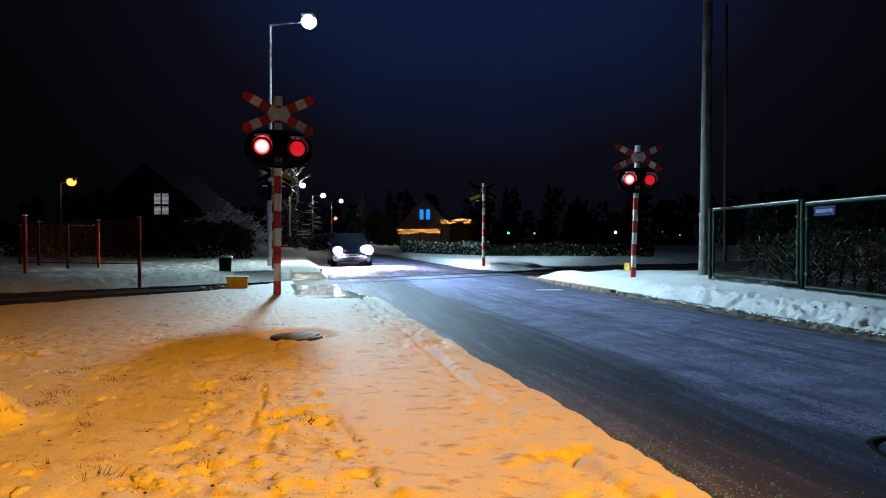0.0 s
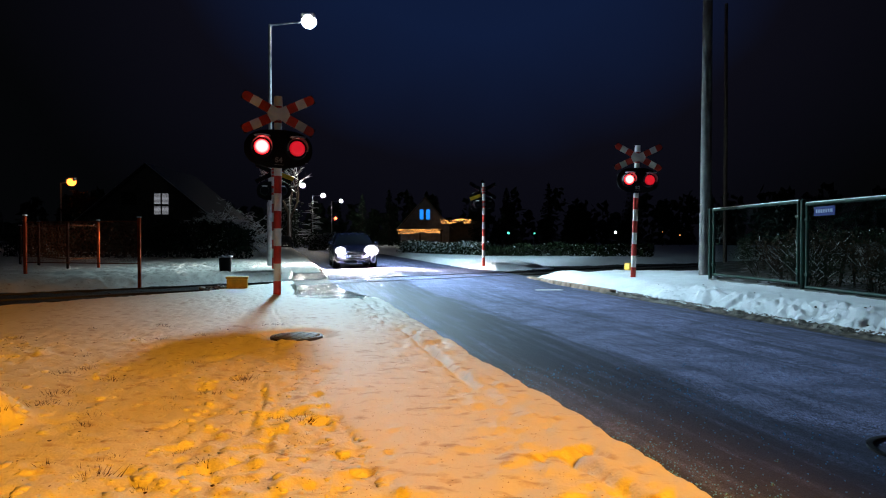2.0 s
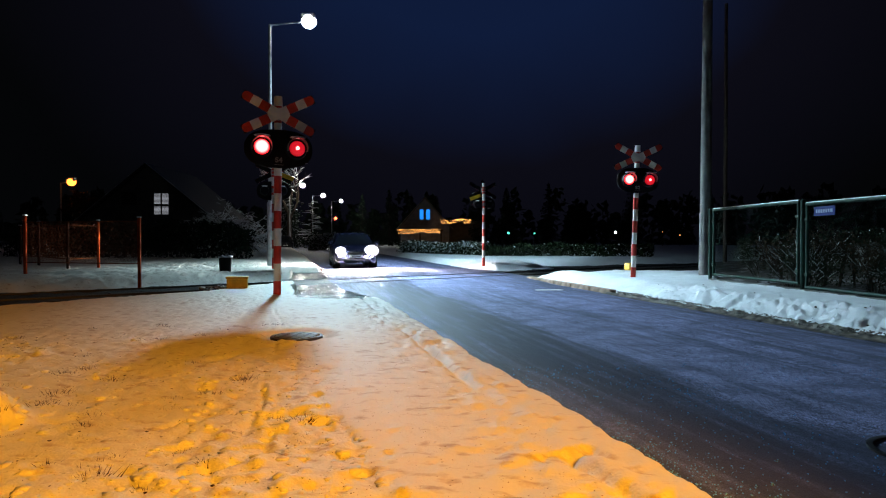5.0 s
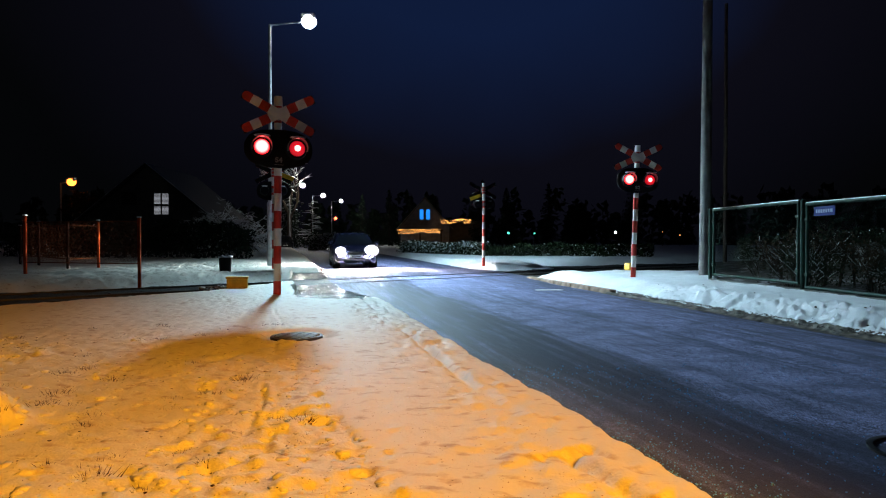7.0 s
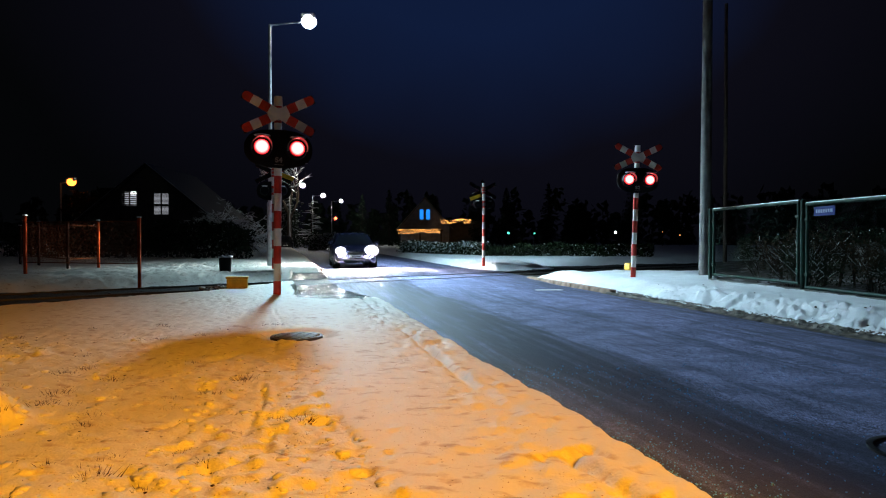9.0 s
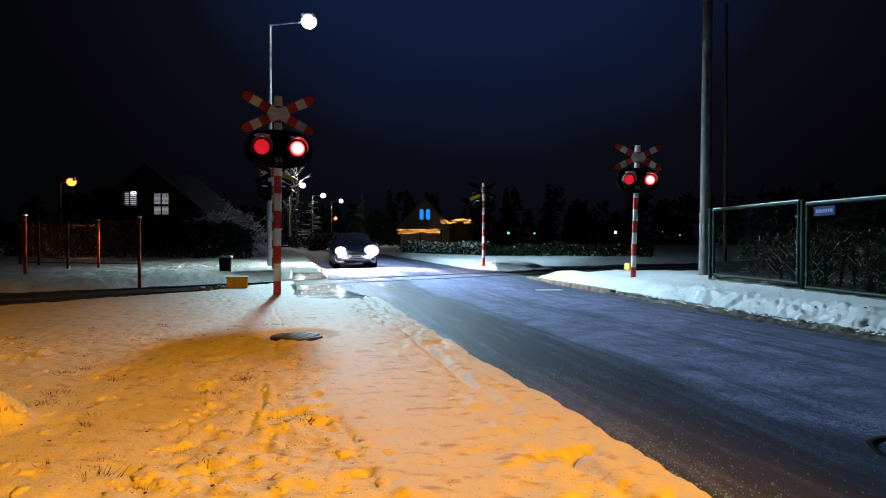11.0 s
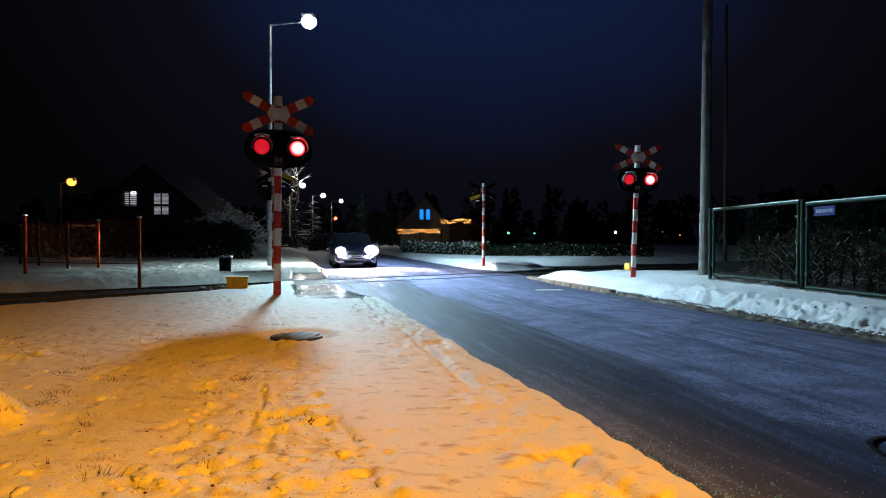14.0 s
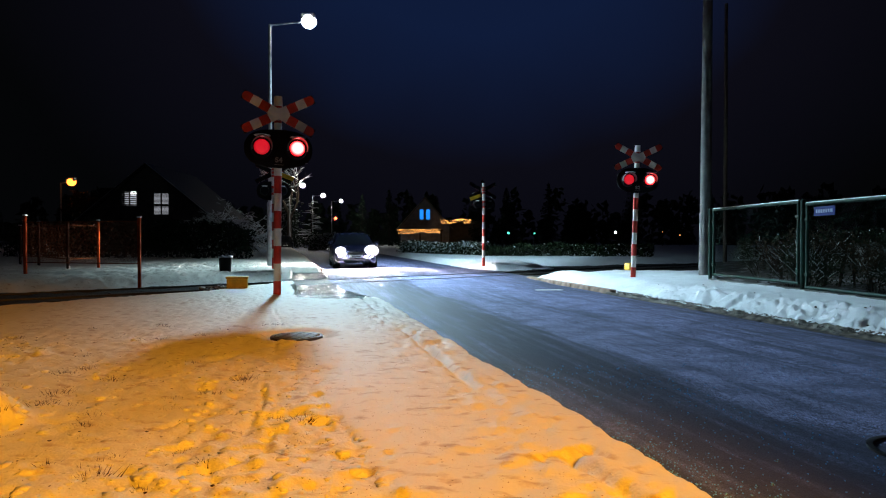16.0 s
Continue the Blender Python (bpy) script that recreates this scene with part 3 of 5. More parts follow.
def signal(x, y, z, yaw, lean, words, label, back=0, spread=0.258):
    """A striped post with a red and white crossbuck, and two flashing lamps on a black oval board. Local front is -y."""
    top = thing("crossing_signal", label, "crossing signal", pose(x, y, z, 0, lean, yaw), "signals at the level crossing")
    # striped post
    band, h, k = 0.268, -0.15, 0
    edges = [-0.15, 0.19] + [0.19 + band * i for i in range(1, 11)]
    for a, b in zip(edges, edges[1:]):
        part("post_band", rod((0, 0, a), (0, 0, b), 0.058, n=20), M["red"] if k % 2 == 0 else M["white"], top, smooth=True)
        k += 1
    part("post_top", rod((0, 0, edges[-1]), (0, 0, 2.96), 0.056, n=20), M["white"], top, smooth=True)
    part("post_cap", rod((0, 0, 2.86), (0, 0, 3.01), 0.068, 0.062, n=20), M["white"], top, "white painted cap", smooth=True)
    # crossbuck, bands butted end to end
    zc, yc = 2.73, -0.085
    cross = part("crossbuck", rod((0, yc + 0.005, zc), (0, yc + 0.03, zc), 0.10, n=6), M["grey_metal"], top, "red and white saltire board")
    for tilt in (ARM_ANGLE, -ARM_ANGLE):
        turn = pose(0, yc - (0.004 if tilt < 0 else 0.0), zc) @ Matrix.Rotation(radians(-tilt), 4, "Y")
        for s in (-1, 1):
            for j, (a, b, m) in enumerate(((0.155, 0.30, "red"), (0.30, 0.445, "white"), (0.445, 0.59, "red"))):
                bm = arm_bm(min(s * a, s * b), max(s * a, s * b), -0.006, 0.006)
                if j == 2:
                    bm.free()
                    bm = slab([(s * a, -0.07), *[(s * (b - 0.07 + 0.07 * math.cos(radians(g))), 0.07 * math.sin(radians(g))) for g in range(-90, 91, 15)], (s * a, 0.07)][::s], -0.006, 0.006)
                part("arm_band", bm, M[m], cross, at=turn)
        part("arm_middle", arm_bm(-0.155, 0.155, -0.006, 0.006), M["white"], cross, at=turn)
        part("arm_back", box(-0.588, 0.588, 0.008, 0.012, -0.068, 0.068), M["black"], cross, at=turn)
    if back:
        part("yellow_plate", box(-0.62, -0.16, -0.02, -0.016, -0.06, 0.06), M["yellow"], cross, at=pose(0, 0.10, zc - 0.14) @ Matrix.Rotation(radians(20), 4, "Y") @ pose(0, 0, 0, 0, 0, 180) if back > 0 else pose(0, 0.10, zc + 0.02) @ Matrix.Rotation(radians(-20), 4, "Y"))
    for zz in (zc - 0.05, zc + 0.05):
        part("clamp", box(-0.070, 0.075, -0.08, 0.07, zz - 0.015, zz + 0.015), M["grey_metal"], top)
    # lamp board: a rounded plate with two hooded lamps
    zl = 2.195
    outline = []
    for i in range(40):
        a = 2 * math.pi * i / 40
        outline.append(((spread + 0.245) * math.copysign(abs(math.cos(a)) ** 0.75, math.cos(a)), zl + 0.29 * math.copysign(abs(math.sin(a)) ** 0.85, math.sin(a))))
    board = part("lamp_board", slab(outline, -0.13, -0.10), M["black"], top, "black oval backing board")
    part("bracket", box(-0.05, 0.05, -0.10, 0.06, zl - 0.06, zl + 0.06), M["grey_metal"], top)
    part("junction_box", box(-spread - 0.07, spread + 0.07, -0.10, -0.02, zl - 0.12, zl + 0.12), M["black"], board, bevel=0.02)
    for sx in (-spread, spread):
        case = part("lamp_case", rod((0, -0.13, 0), (0, -0.26, 0), 0.160, 0.145, n=28), M["black"], top, at=pose(sx, 0, zl), smooth=True)
        # hood: half a tube above the lens, open below
        bm = bmesh.new()
        ring = []
        for i in range(17):
            a = radians(-18 + 216 * i / 16)
            length = 0.24 - 0.12 * abs(i - 8) / 8
            ring.append([bm.verts.new((r * math.cos(a), -0.25 - e * length, r * math.sin(a))) for r, e in ((0.150, 0), (0.150, 1), (0.141, 1), (0.141, 0))])
        for p, q in zip(ring, ring[1:]):
            for j in range(4):
                bm.faces.new((p[j], p[(j + 1) % 4], q[(j + 1) % 4], q[j]))
        bm.faces.new(ring[0])
        bm.faces.new(ring[-1][::-1])
        bmesh.ops.recalc_face_normals(bm, faces=bm.faces)
        part("hood", bm, M["hood_grey"], case, smooth=True)
        # snow lying on the hood
        bm = ball((0, -0.36, 0.153), 1, 0.12, 0.12, 0.016, u=14, v=8)
        part("snow_cap", bm, M["snow"], case, "strip of snow on the hood", smooth=True)
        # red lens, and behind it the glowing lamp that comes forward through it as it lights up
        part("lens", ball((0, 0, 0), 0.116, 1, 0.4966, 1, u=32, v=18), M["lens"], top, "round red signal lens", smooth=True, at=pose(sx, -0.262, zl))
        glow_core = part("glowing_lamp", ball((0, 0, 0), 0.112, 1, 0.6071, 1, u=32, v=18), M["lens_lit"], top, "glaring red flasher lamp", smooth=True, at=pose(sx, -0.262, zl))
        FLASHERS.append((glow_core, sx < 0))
        if back:
            rear = part("case_back", rod((0, -0.10, 0), (0, 0.03, 0), 0.15, 0.12, n=24), M["black"], case, smooth=True)
            part("snow_cap", ball((0, 0.0, 0.135), 1, 0.085, 0.05, 0.014, u=12, v=8), M["snow"], rear, "strip of snow on the lamp's back", smooth=True)
    me = text_mesh(words, 0.105)
    me.materials.append(M["letter_grey"])
    share("lettering", me, board, pose(0.0, -0.134, zl - 0.17, 90))
    part("underline", box(-0.07, 0.07, -0.134, -0.13, zl - 0.243, zl - 0.237), M["letter_grey"], board)
    return top


signal(-2.545, 9.7, 0.27, 20, 0.5, "S4", "red and white striped crossing signal with flashing lamps, in snow")
signal(4.42, 14.7, 0.27, -3, 1.8, "S2", "striped level crossing signal flashing red beside a snowy kerb", spread=0.232)
signal(1.54, 24.0, 0.25, 197, 0.0, "S1", "striped crossing signal seen from behind, far side of track", 1)
signal(-5.08, 19.0, 0.38, 190, 0.0, "S3", "crossing signal with dark oval board seen from behind", -1)


# ---------------- street lamps ----------------


def street_lamp(x, y, z, height, arm, yaw, glass, label, r=0.075, size=1.0):
    top = thing("street_lamp", label, "street lamp", pose(x, y, z, 0, 0, yaw), "street lamps along the road")
    part("pole", rod((0, 0, -0.2), (0, 0, height), r, r * 0.55, n=18), M["grey_metal"], top, "galvanised tapered steel pole", smooth=True)
    part("base_sleeve", rod((0, 0, -0.2), (0, 0, 2.2), r * 1.35, n=18), M["grey_metal"], top, smooth=True)
    part("door_plate", box(-0.04, 0.04, -r * 1.35 - 0.012, -r * 1.3, 0.5, 0.85), M["grey_metal"], top)
    part("arm", rod((0, 0, height - 0.04), (arm, 0, height + 0.1), 0.026, 0.022, n=10), M["grey_metal"], top, smooth=True)
    head = part("lantern", box(arm - 0.24 * size, arm + 0.24 * size, -0.15 * size, 0.15 * size, height + 0.14, height + 0.25 * size + 0.1), M["grey_metal"], top, bevel=0.03)
    # bowl rounded out, and swollen by size, to stand for the lamp's glare
    part("lantern_glass", ball((arm + 0.02, 0, height + 0.09), 0.25 * size, 1.0, 0.9, 0.95), glass, head, "glowing lantern bowl, rounded out to carry its glare", smooth=True)
    return top


street_lamp(-6.02, 22.1, 0.2, 8.40, 1.34, 0, M["led"], "tall steel street lamp with glowing white lantern", r=0.09)
street_lamp(SODIUM_HEAD[0] - 1.7, SODIUM_HEAD[1], 0.2, SODIUM_HEAD[2] - 0.2, 1.7, 0, M["sodium"], "orange sodium street lamp on a steel pole")
for lx, ly, hh in ((-20.1, 83.0, 8.1), (-20.8, 101.0, 8.1), (-20.2, 115.0, 8.1)):
    street_lamp(lx, ly, 0.1, hh, 1.7, 0, M["far_lamp"], "far street lamp lighting the snowy road", r=0.09, size=1.25)
street_lamp(-36.2, 60.0, 0.1, 6.45, 1.0, 0, M["sodium"], "distant orange sodium street lamp among trees", size=1.7)

# ---------------- poles on the plot side ----------------
pole = thing("utility_pole", "thick tapered concrete utility pole in snow", "utility pole", pose(6.96, 16.8, 0.2, 0, 0.3, 0))
part("pole_foot", rod((0, 0, -0.3), (0, 0, 1.58), 0.160, 0.155, n=24), M["concrete"], pole, smooth=True)
part("pole_collar", rod((0, 0, 1.55), (0, 0, 1.60), 0.168, n=24), M["concrete"], pole, smooth=True)
part("pole_shaft", rod((0, 0, 1.6), (0, 0, 9.5), 0.142, 0.11, n=24), M["concrete"], pole, smooth=True)
part("cable_duct", rod((0.168, -0.03, -0.2), (0.155, -0.03, 2.1), 0.022, n=8), M["green"], pole)
pole2 = thing("utility_pole", "dark wooden utility pole behind the fence", "utility pole", pose(12.48, 28.0, 0.0))
part("pole_shaft", rod((0, 0, -0.2), (0, 0, 11.5), 0.085, 0.07, n=16), M["dark_wood"], pole2, smooth=True)


# ---------------- green plot fence ----------------
def wire_mesh(length, z0, z1, pitch, r):
    """Diamond wire netting as thin square wires."""
    verts, faces = [], []
    h = z1 - z0
    for s in (1, -1):
        a = -h
        while a < length:
            x0, x1 = (a, a + h) if s > 0 else (a + h, a)
            t0, t1 = 0.0, 1.0
            dx = x1 - x0
            for lim, sign in ((0.0, 1), (length, -1)):
                t = (lim - x0) / dx
                if (dx > 0) == (sign > 0):
                    t0 = max(t0, t)
                else:
                    t1 = min(t1, t)
            if t1 > t0 + 0.02:
                p = (x0 + dx * t0, z0 + h * t0)
                q = (x0 + dx * t1, z0 + h * t1)
                b = len(verts)
                for (px, pz) in (p, q):
                    verts += [(px - r, 0.0, pz), (px, -r, pz), (px + r, 0.0, pz), (px, r, pz)]
                faces += [(b + i, b + (i + 1) % 4, b + 4 + (i + 1) % 4, b + 4 + i) for i in range(4)]
            a += pitch
    return verts, faces


fence = thing("garden_fence", "green steel frame fence with wire netting, frosted on top", "fence", pose(0, 0, 0))


def fence_panel(y0, y1):
    """A tubular frame with wire netting, standing from y0 to y1 on the plot's edge."""
    x0, x1 = fence_at(y0), fence_at(y1)
    length = math.hypot(x1 - x0, y1 - y0)
    at = pose(x0, y0, 0.30 if y0 > 12 else 0.245, 0, 0, math.degrees(math.atan2(y1 - y0, x1 - x0)))
    H = 1.46
    bm = bmesh.new()
    for x in (0.03, length - 0.03):
        rod((x, 0, 0), (x, 0, H), 0.028, n=12, bm=bm)
    rod((0, 0, 0.03), (length, 0, 0.03), 0.028, n=12, bm=bm)
    rod((0, 0, H), (length, 0, H), 0.03, n=12, bm=bm)
    panel = part("panel_frame", bm, M["green"], fence, smooth=True, at=at)
    frost = rod((0.02, 0, H + 0.022), (length - 0.02, 0, H + 0.022), 0.019, n=10)
    part("frost", frost, M["snow"], panel, "thin white line of frost")
    v, f = wire_mesh(length - 0.06, 0.04, H, 0.06, 0.0010)
    net = share("netting", mesh_np("netting", v, f, M["green"], False), panel, pose(0.03, 0, 0))
    tagged(net, "green diamond wire netting", kind="stuff")
    for x in (0.03, length - 0.03):
        for zz in (0.25, 1.2):
            part("hinge", box(x - 0.045, x + 0.045, -0.035, 0.035, zz - 0.025, zz + 0.025), M["green"], panel, bevel=0.006)


for a, b in ((14.1, 11.12), (10.94, 7.96), (7.78, 4.8), (4.62, 1.6)):
    fence_panel(a, b)
for y in (14.22, 11.03, 7.87, 4.71):
    fp = part("fence_post", rod((0, 0, -0.3), (0, 0, 1.67), 0.04, n=16), M["green"], fence, smooth=True, at=pose(fence_at(y), y, 0.1))
    part("post_cap", ball((0, 0, 1.67), 0.046, 1, 1, 0.7), M["green"], fp, "rounded cap", smooth=True)
base = link_mesh("fence_plinth", box(-0.07, 0.07, 0, 12.6, -0.2, 0.2), M["concrete"], bevel=0.01)
base.matrix_basis = pose(fence_at(1.6) + 0.01, 1.6, 0.03, 0, 0, math.degrees(math.atan(0.082)))
tagged(base, "low concrete plinth under the green fence", "plinth", kind="structure")
plate = thing("street_sign", "small blue enamel street name plate on the fence", "street sign", pose(fence_at(10.42) - 0.045, 10.42, 1.57, 0, 0, -85.3))
part("plate", box(-0.25, 0.25, -0.006, 0.006, -0.078, 0.078), M["blue"], plate, bevel=0.004)
for i in range(10):
    w = 0.022
    part("letter_bar", box(-0.19 + i * 0.041, -0.19 + i * 0.041 + w, -0.010, -0.007, -0.028, 0.028), M["pale_blue"], plate)


# ---------------- vegetation ----------------
def quads(points, sizes, seed, flat=0.0):
    """Small leaf quads, turned at random; flat=1 lays them level."""
    rng = np.random.default_rng(seed)
    n = len(points)
    a = rng.normal(size=(n, 3))
    a[:, 2] *= 1 - flat
    a /= np.linalg.norm(a, axis=1)[:, None]
    b = rng.normal(size=(n, 3))
    b[:, 2] *= 1 - flat
    b -= a * (a * b).sum(1)[:, None]
    b /= np.linalg.norm(b, axis=1)[:, None]
    s = np.asarray(sizes)[:, None]
    p = np.asarray(points)
    v = np.stack([p - a * s, p + b * s * 0.55, p + a * s, p - b * s * 0.55], 1).reshape(-1, 3)
    return v, np.arange(4 * n).reshape(-1, 4)


def leaf_mesh(name, points, sizes, seed, material, flat=0.0):
    v, f = quads(points, sizes, seed, flat)
    return mesh_np(name, v, f, material, False)


def seg_mesh(name, segs, material, n=5):
    """Tapered twigs from a list of (start, end, radius, radius)."""
    p = np.array([g[0][:] for g in segs])
    q = np.array([g[1][:] for g in segs])
    r0 = np.array([g[2] for g in segs])[:, None, None]
    r1 = np.array([g[3] for g in segs])[:, None, None]
    d = q - p
    d /= np.linalg.norm(d, axis=1)[:, None] + 1e-9
    ref = np.where(np.abs(d[:, 2:3]) < 0.9, np.array((0.0, 0, 1)), np.array((1.0, 0, 0)))
    u = np.cross(d, ref)
    u /= np.linalg.norm(u, axis=1)[:, None]
    v = np.cross(d, u)
    a = np.arange(n) * 2 * math.pi / n
    circ = u[:, None, :] * np.cos(a)[None, :, None] + v[:, None, :] * np.sin(a)[None, :, None]
    verts = np.concatenate([p[:, None, :] + circ * r0, q[:, None, :] + circ * r1], 1).reshape(-1, 3)
    i = np.arange(n)
    quad = np.stack([i, (i + 1) % n, (i + 1) % n + n, i + n], 1)
    faces = (np.arange(len(segs))[:, None, None] * 2 * n + quad[None]).reshape(-1, 4)
    return mesh_np(name, verts, faces, material)


def twig_snow(segs, count, r, seed):
    """Ridges of snow on the upper side of the flatter twigs."""
    rng = random.Random(seed)
    flat = [g for g in segs if abs((g[1] - g[0]).normalized().z) < 0.8]
    rng.shuffle(flat)
    out = []
    for p, q, r0, r1 in flat[:count]:
        up = Vector((0, 0, r0 + r * 0.4))
        k = rng.uniform(0.7, 1.2)
        out.append((p + up, p.lerp(q, 0.5) + up * 1.1, r * k * 0.8, r * k))
        out.append((p.lerp(q, 0.5) + up * 1.1, q + up * 0.8, r * k, r * k * 0.5))
    return seg_mesh("snow_load", out, M["snow"], 6)


def branches(segs, p, d, length, r, depth, rng, tips, spread=0.7, up=0.12):
    q = p + d * length
    segs.append((p, q, r, r * 0.62))
    tips.append((p + q) / 2)
    tips.append(q)
    if depth == 0:
        return
    for _ in range(rng.choice((2, 3, 3))):
        e = (d + Vector((rng.uniform(-1, 1), rng.uniform(-1, 1), rng.uniform(-0.6, 0.8) + up)) * spread).normalized()
        branches(segs, q if rng.random() < 0.6 else p + d * length * rng.uniform(0.5, 1), e, length * rng.uniform(0.6, 0.85), r * 0.6, depth - 1, rng, tips, spread, up)


def shrub(x, y, z, height, width, seed, label, leaf="leaf", leaves=900, snow=140, name="shrub", cat="shrub", depth=4, stems=5, size=0.035, snow_size=0.05, thick=1.0, spread=0.7, up=0.12):
    rng = random.Random(seed)
    top = thing(name, label, cat, pose(x, y, z))
    bm, tips = [], []
    for i in range(stems):
        a = 2 * math.pi * i / stems + rng.random()
        d = Vector((math.cos(a) * width * 0.55, math.sin(a) * width * 0.55, height * 0.8)).normalized()
        branches(bm, Vector((math.cos(a) * 0.06, math.sin(a) * 0.06, -0.1)), d, height * 0.36, (0.012 + 0.008 * height) * thick, depth, rng, tips, spread, up)
    tagged(share("woody_growth", seg_mesh("woody_growth", bm, M["bark"]), top, Matrix()), kind="stuff")
    tips = np.array([t[:] for t in tips])
    r2 = np.random.default_rng(seed)
    pts = tips[r2.integers(0, len(tips), leaves)] + r2.normal(size=(leaves, 3)) * 0.07 * height ** 0.5
    part_ob = share("foliage", leaf_mesh("foliage", pts, r2.uniform(0.5, 1.2, leaves) * size, seed, M[leaf]), top, Matrix())
    if snow:
        ob = share("snow_load", twig_snow(bm, snow, snow_size * 0.16, seed), top, Matrix())
        tagged(ob, "snow lying along the twigs", kind="stuff")
    return top


def hedge(name, x0, x1, y0, y1, z0, z1, seed, label, n=6000, snow_share=0.18, size=0.06, leaf="leaf", snow_mat="snow"):
    """A clipped or ragged hedge: leaves round a dark woody core."""
    rng = np.random.default_rng(seed)
    top = thing(name, label, "hedge")
    length = math.hypot(x1 - x0, y1 - y0)
    t = rng.random(n)
    hgt = z0 + (z1 - z0) * (0.85 + 0.22 * fbm(t * length, t * 0, 0.9, seed))
    q = rng.random(n) ** 0.6
    side = rng.normal(size=n) * 0.28
    nx, ny = -(y1 - y0) / length, (x1 - x0) / length
    pts = np.stack([x0 + (x1 - x0) * t + nx * side, y0 + (y1 - y0) * t + ny * side, z0 + (hgt - z0) * q], 1)
    white = rng.random(n) < snow_share * (0.25 + 1.1 * q)
    bm = []
    for i in range(int(length / 0.45)):
        k = (i + 0.5) / int(length / 0.45)
        p = Vector((x0 + (x1 - x0) * k, y0 + (y1 - y0) * k, z0 - 0.1))
        for j in range(3):
            bm.append((p, p + Vector((rng.normal() * 0.15, rng.normal() * 0.15, (z1 - z0) * 0.85)), 0.02, 0.008))
    tagged(share("woody_core", seg_mesh("woody_core", bm, M["bark"]), top, Matrix()), kind="stuff")
    tagged(share("foliage", leaf_mesh("foliage", pts[~white], rng.uniform(0.6, 1.3, (~white).sum()) * size, seed, M[leaf]), top, Matrix()), kind="stuff")
    if white.sum():
        tagged(share("snow_load", leaf_mesh("snow_load", pts[white], rng.uniform(0.5, 1.1, white.sum()) * size, seed + 1, M[snow_mat], 0.5), top, Matrix()), kind="stuff")
    return top


def spruce(x, y, z, height, radius, seed, label, snow=0.4, n=5200, ragged=0.0):
    rng = np.random.default_rng(seed)
    top = thing("spruce_tree", label, "tree", pose(x, y, z))
    part("trunk", rod((0, 0, -0.2), (0, 0, height), 0.02 * height, 0.01, n=8), M["bark"], top)
    bm = []
    pts, wh = [], []
    tiers = int(height / 0.32)
    for i in range(tiers):
        k = i / tiers
        zz = height * (0.10 + 0.88 * k)
        rr = radius * (1 - k) ** 0.85 * rng.uniform(0.75, 1.15)
        for j in range(7):
            a = rng.uniform(0, 6.283)
            out = rr * (1 + ragged * rng.uniform(-1, 0.8))
            tip = Vector((math.cos(a) * out, math.sin(a) * out, zz - out * (0.32 + ragged * rng.uniform(-0.3, 0.3))))
            bm.append((Vector((0, 0, zz)), tip, 0.022, 0.006))
            m = max(4, int(n / tiers / 7 * (0.4 + rr / radius)))
            s = rng.random(m) ** 0.7
            p = np.array((0, 0, zz)) * (1 - s)[:, None] + np.array(tip[:]) * s[:, None] + rng.normal(size=(m, 3)) * (0.05, 0.05, 0.05)
            pts.append(p - np.array((0, 0, 0.05)))
            w = int(m * snow)
            wh.append(p[:w] + np.array((0, 0, 0.05)))
    tagged(share("limb_work", seg_mesh("limb_work", bm, M["bark"], 4), top, Matrix()), kind="stuff")
    pts, wh = np.concatenate(pts), np.concatenate(wh)
    tagged(share("needles", leaf_mesh("needles", pts, rng.uniform(0.10, 0.20, len(pts)), seed, M["needle"], 0.3), top, Matrix()), kind="stuff")
    if len(wh):
        tagged(share("snow_load", leaf_mesh("snow_load", wh, rng.uniform(0.06, 0.15, len(wh)), seed + 1, M["snow"], 0.75), top, Matrix()), kind="stuff")
    return top


def tree(x, y, z, height, spread, seed, label, leaf="dry_leaf", leaves=2500, snow=0, size=0.12):
    rng = random.Random(seed)
    top = thing("tree", label, "tree", pose(x, y, z))
    bm, tips = bmesh.new(), []
    rod((0, 0, -0.2), (0, 0, height * 0.35), 0.03 * height, 0.022 * height, n=10, bm=bm, caps=False)
    part("trunk", bm, M["bark"], top, smooth=True)
    bm = []
    for i in range(5):
        a = 1.256 * i + rng.random()
        d = Vector((math.cos(a) * spread, math.sin(a) * spread, 1.0)).normalized()
        branches(bm, Vector((0, 0, height * (0.30 + 0.02 * i))), d, height * 0.24, 0.014 * height, 4, rng, tips, 0.75, 0.1)
    tagged(share("limb_work", seg_mesh("limb_work", bm, M["bark"]), top, Matrix()), kind="stuff")
    tips = np.array([t[:] for t in tips])
    r2 = np.random.default_rng(seed)
    if leaves:
        pts = tips[r2.integers(0, len(tips), leaves)] + r2.normal(size=(leaves, 3)) * 0.025 * height
        tagged(share("crown", leaf_mesh("crown", pts, r2.uniform(0.6, 1.3, leaves) * size, seed, M[leaf]), top, Matrix()), kind="stuff")
    if snow:
        tagged(share("snow_load", twig_snow(bm, snow, size * 0.13, seed), top, Matrix()), kind="stuff")
    return top


# shrubs behind the green fence
rs = random.Random(5)
for i in range(13):
    y = 14.2 - i * 0.75
    shrub(fence_at(y) + 0.75 + rs.random() * 0.7, y, 0.15, rs.uniform(0.9, 1.35), 1.1, 100 + i, "ragged garden shrub with brown leaves and snow behind fence",
          leaf="dry_leaf" if i % 3 else "leaf", leaves=3200, snow=34, depth=3, size=0.021, thick=0.45)
hedge("hedge", 7.9, 9.0, 15.0, 2.0, 0.1, 1.5, 31, "dark hedge behind the wire fence with specks of snow", n=12000, snow_share=0.05, size=0.035)
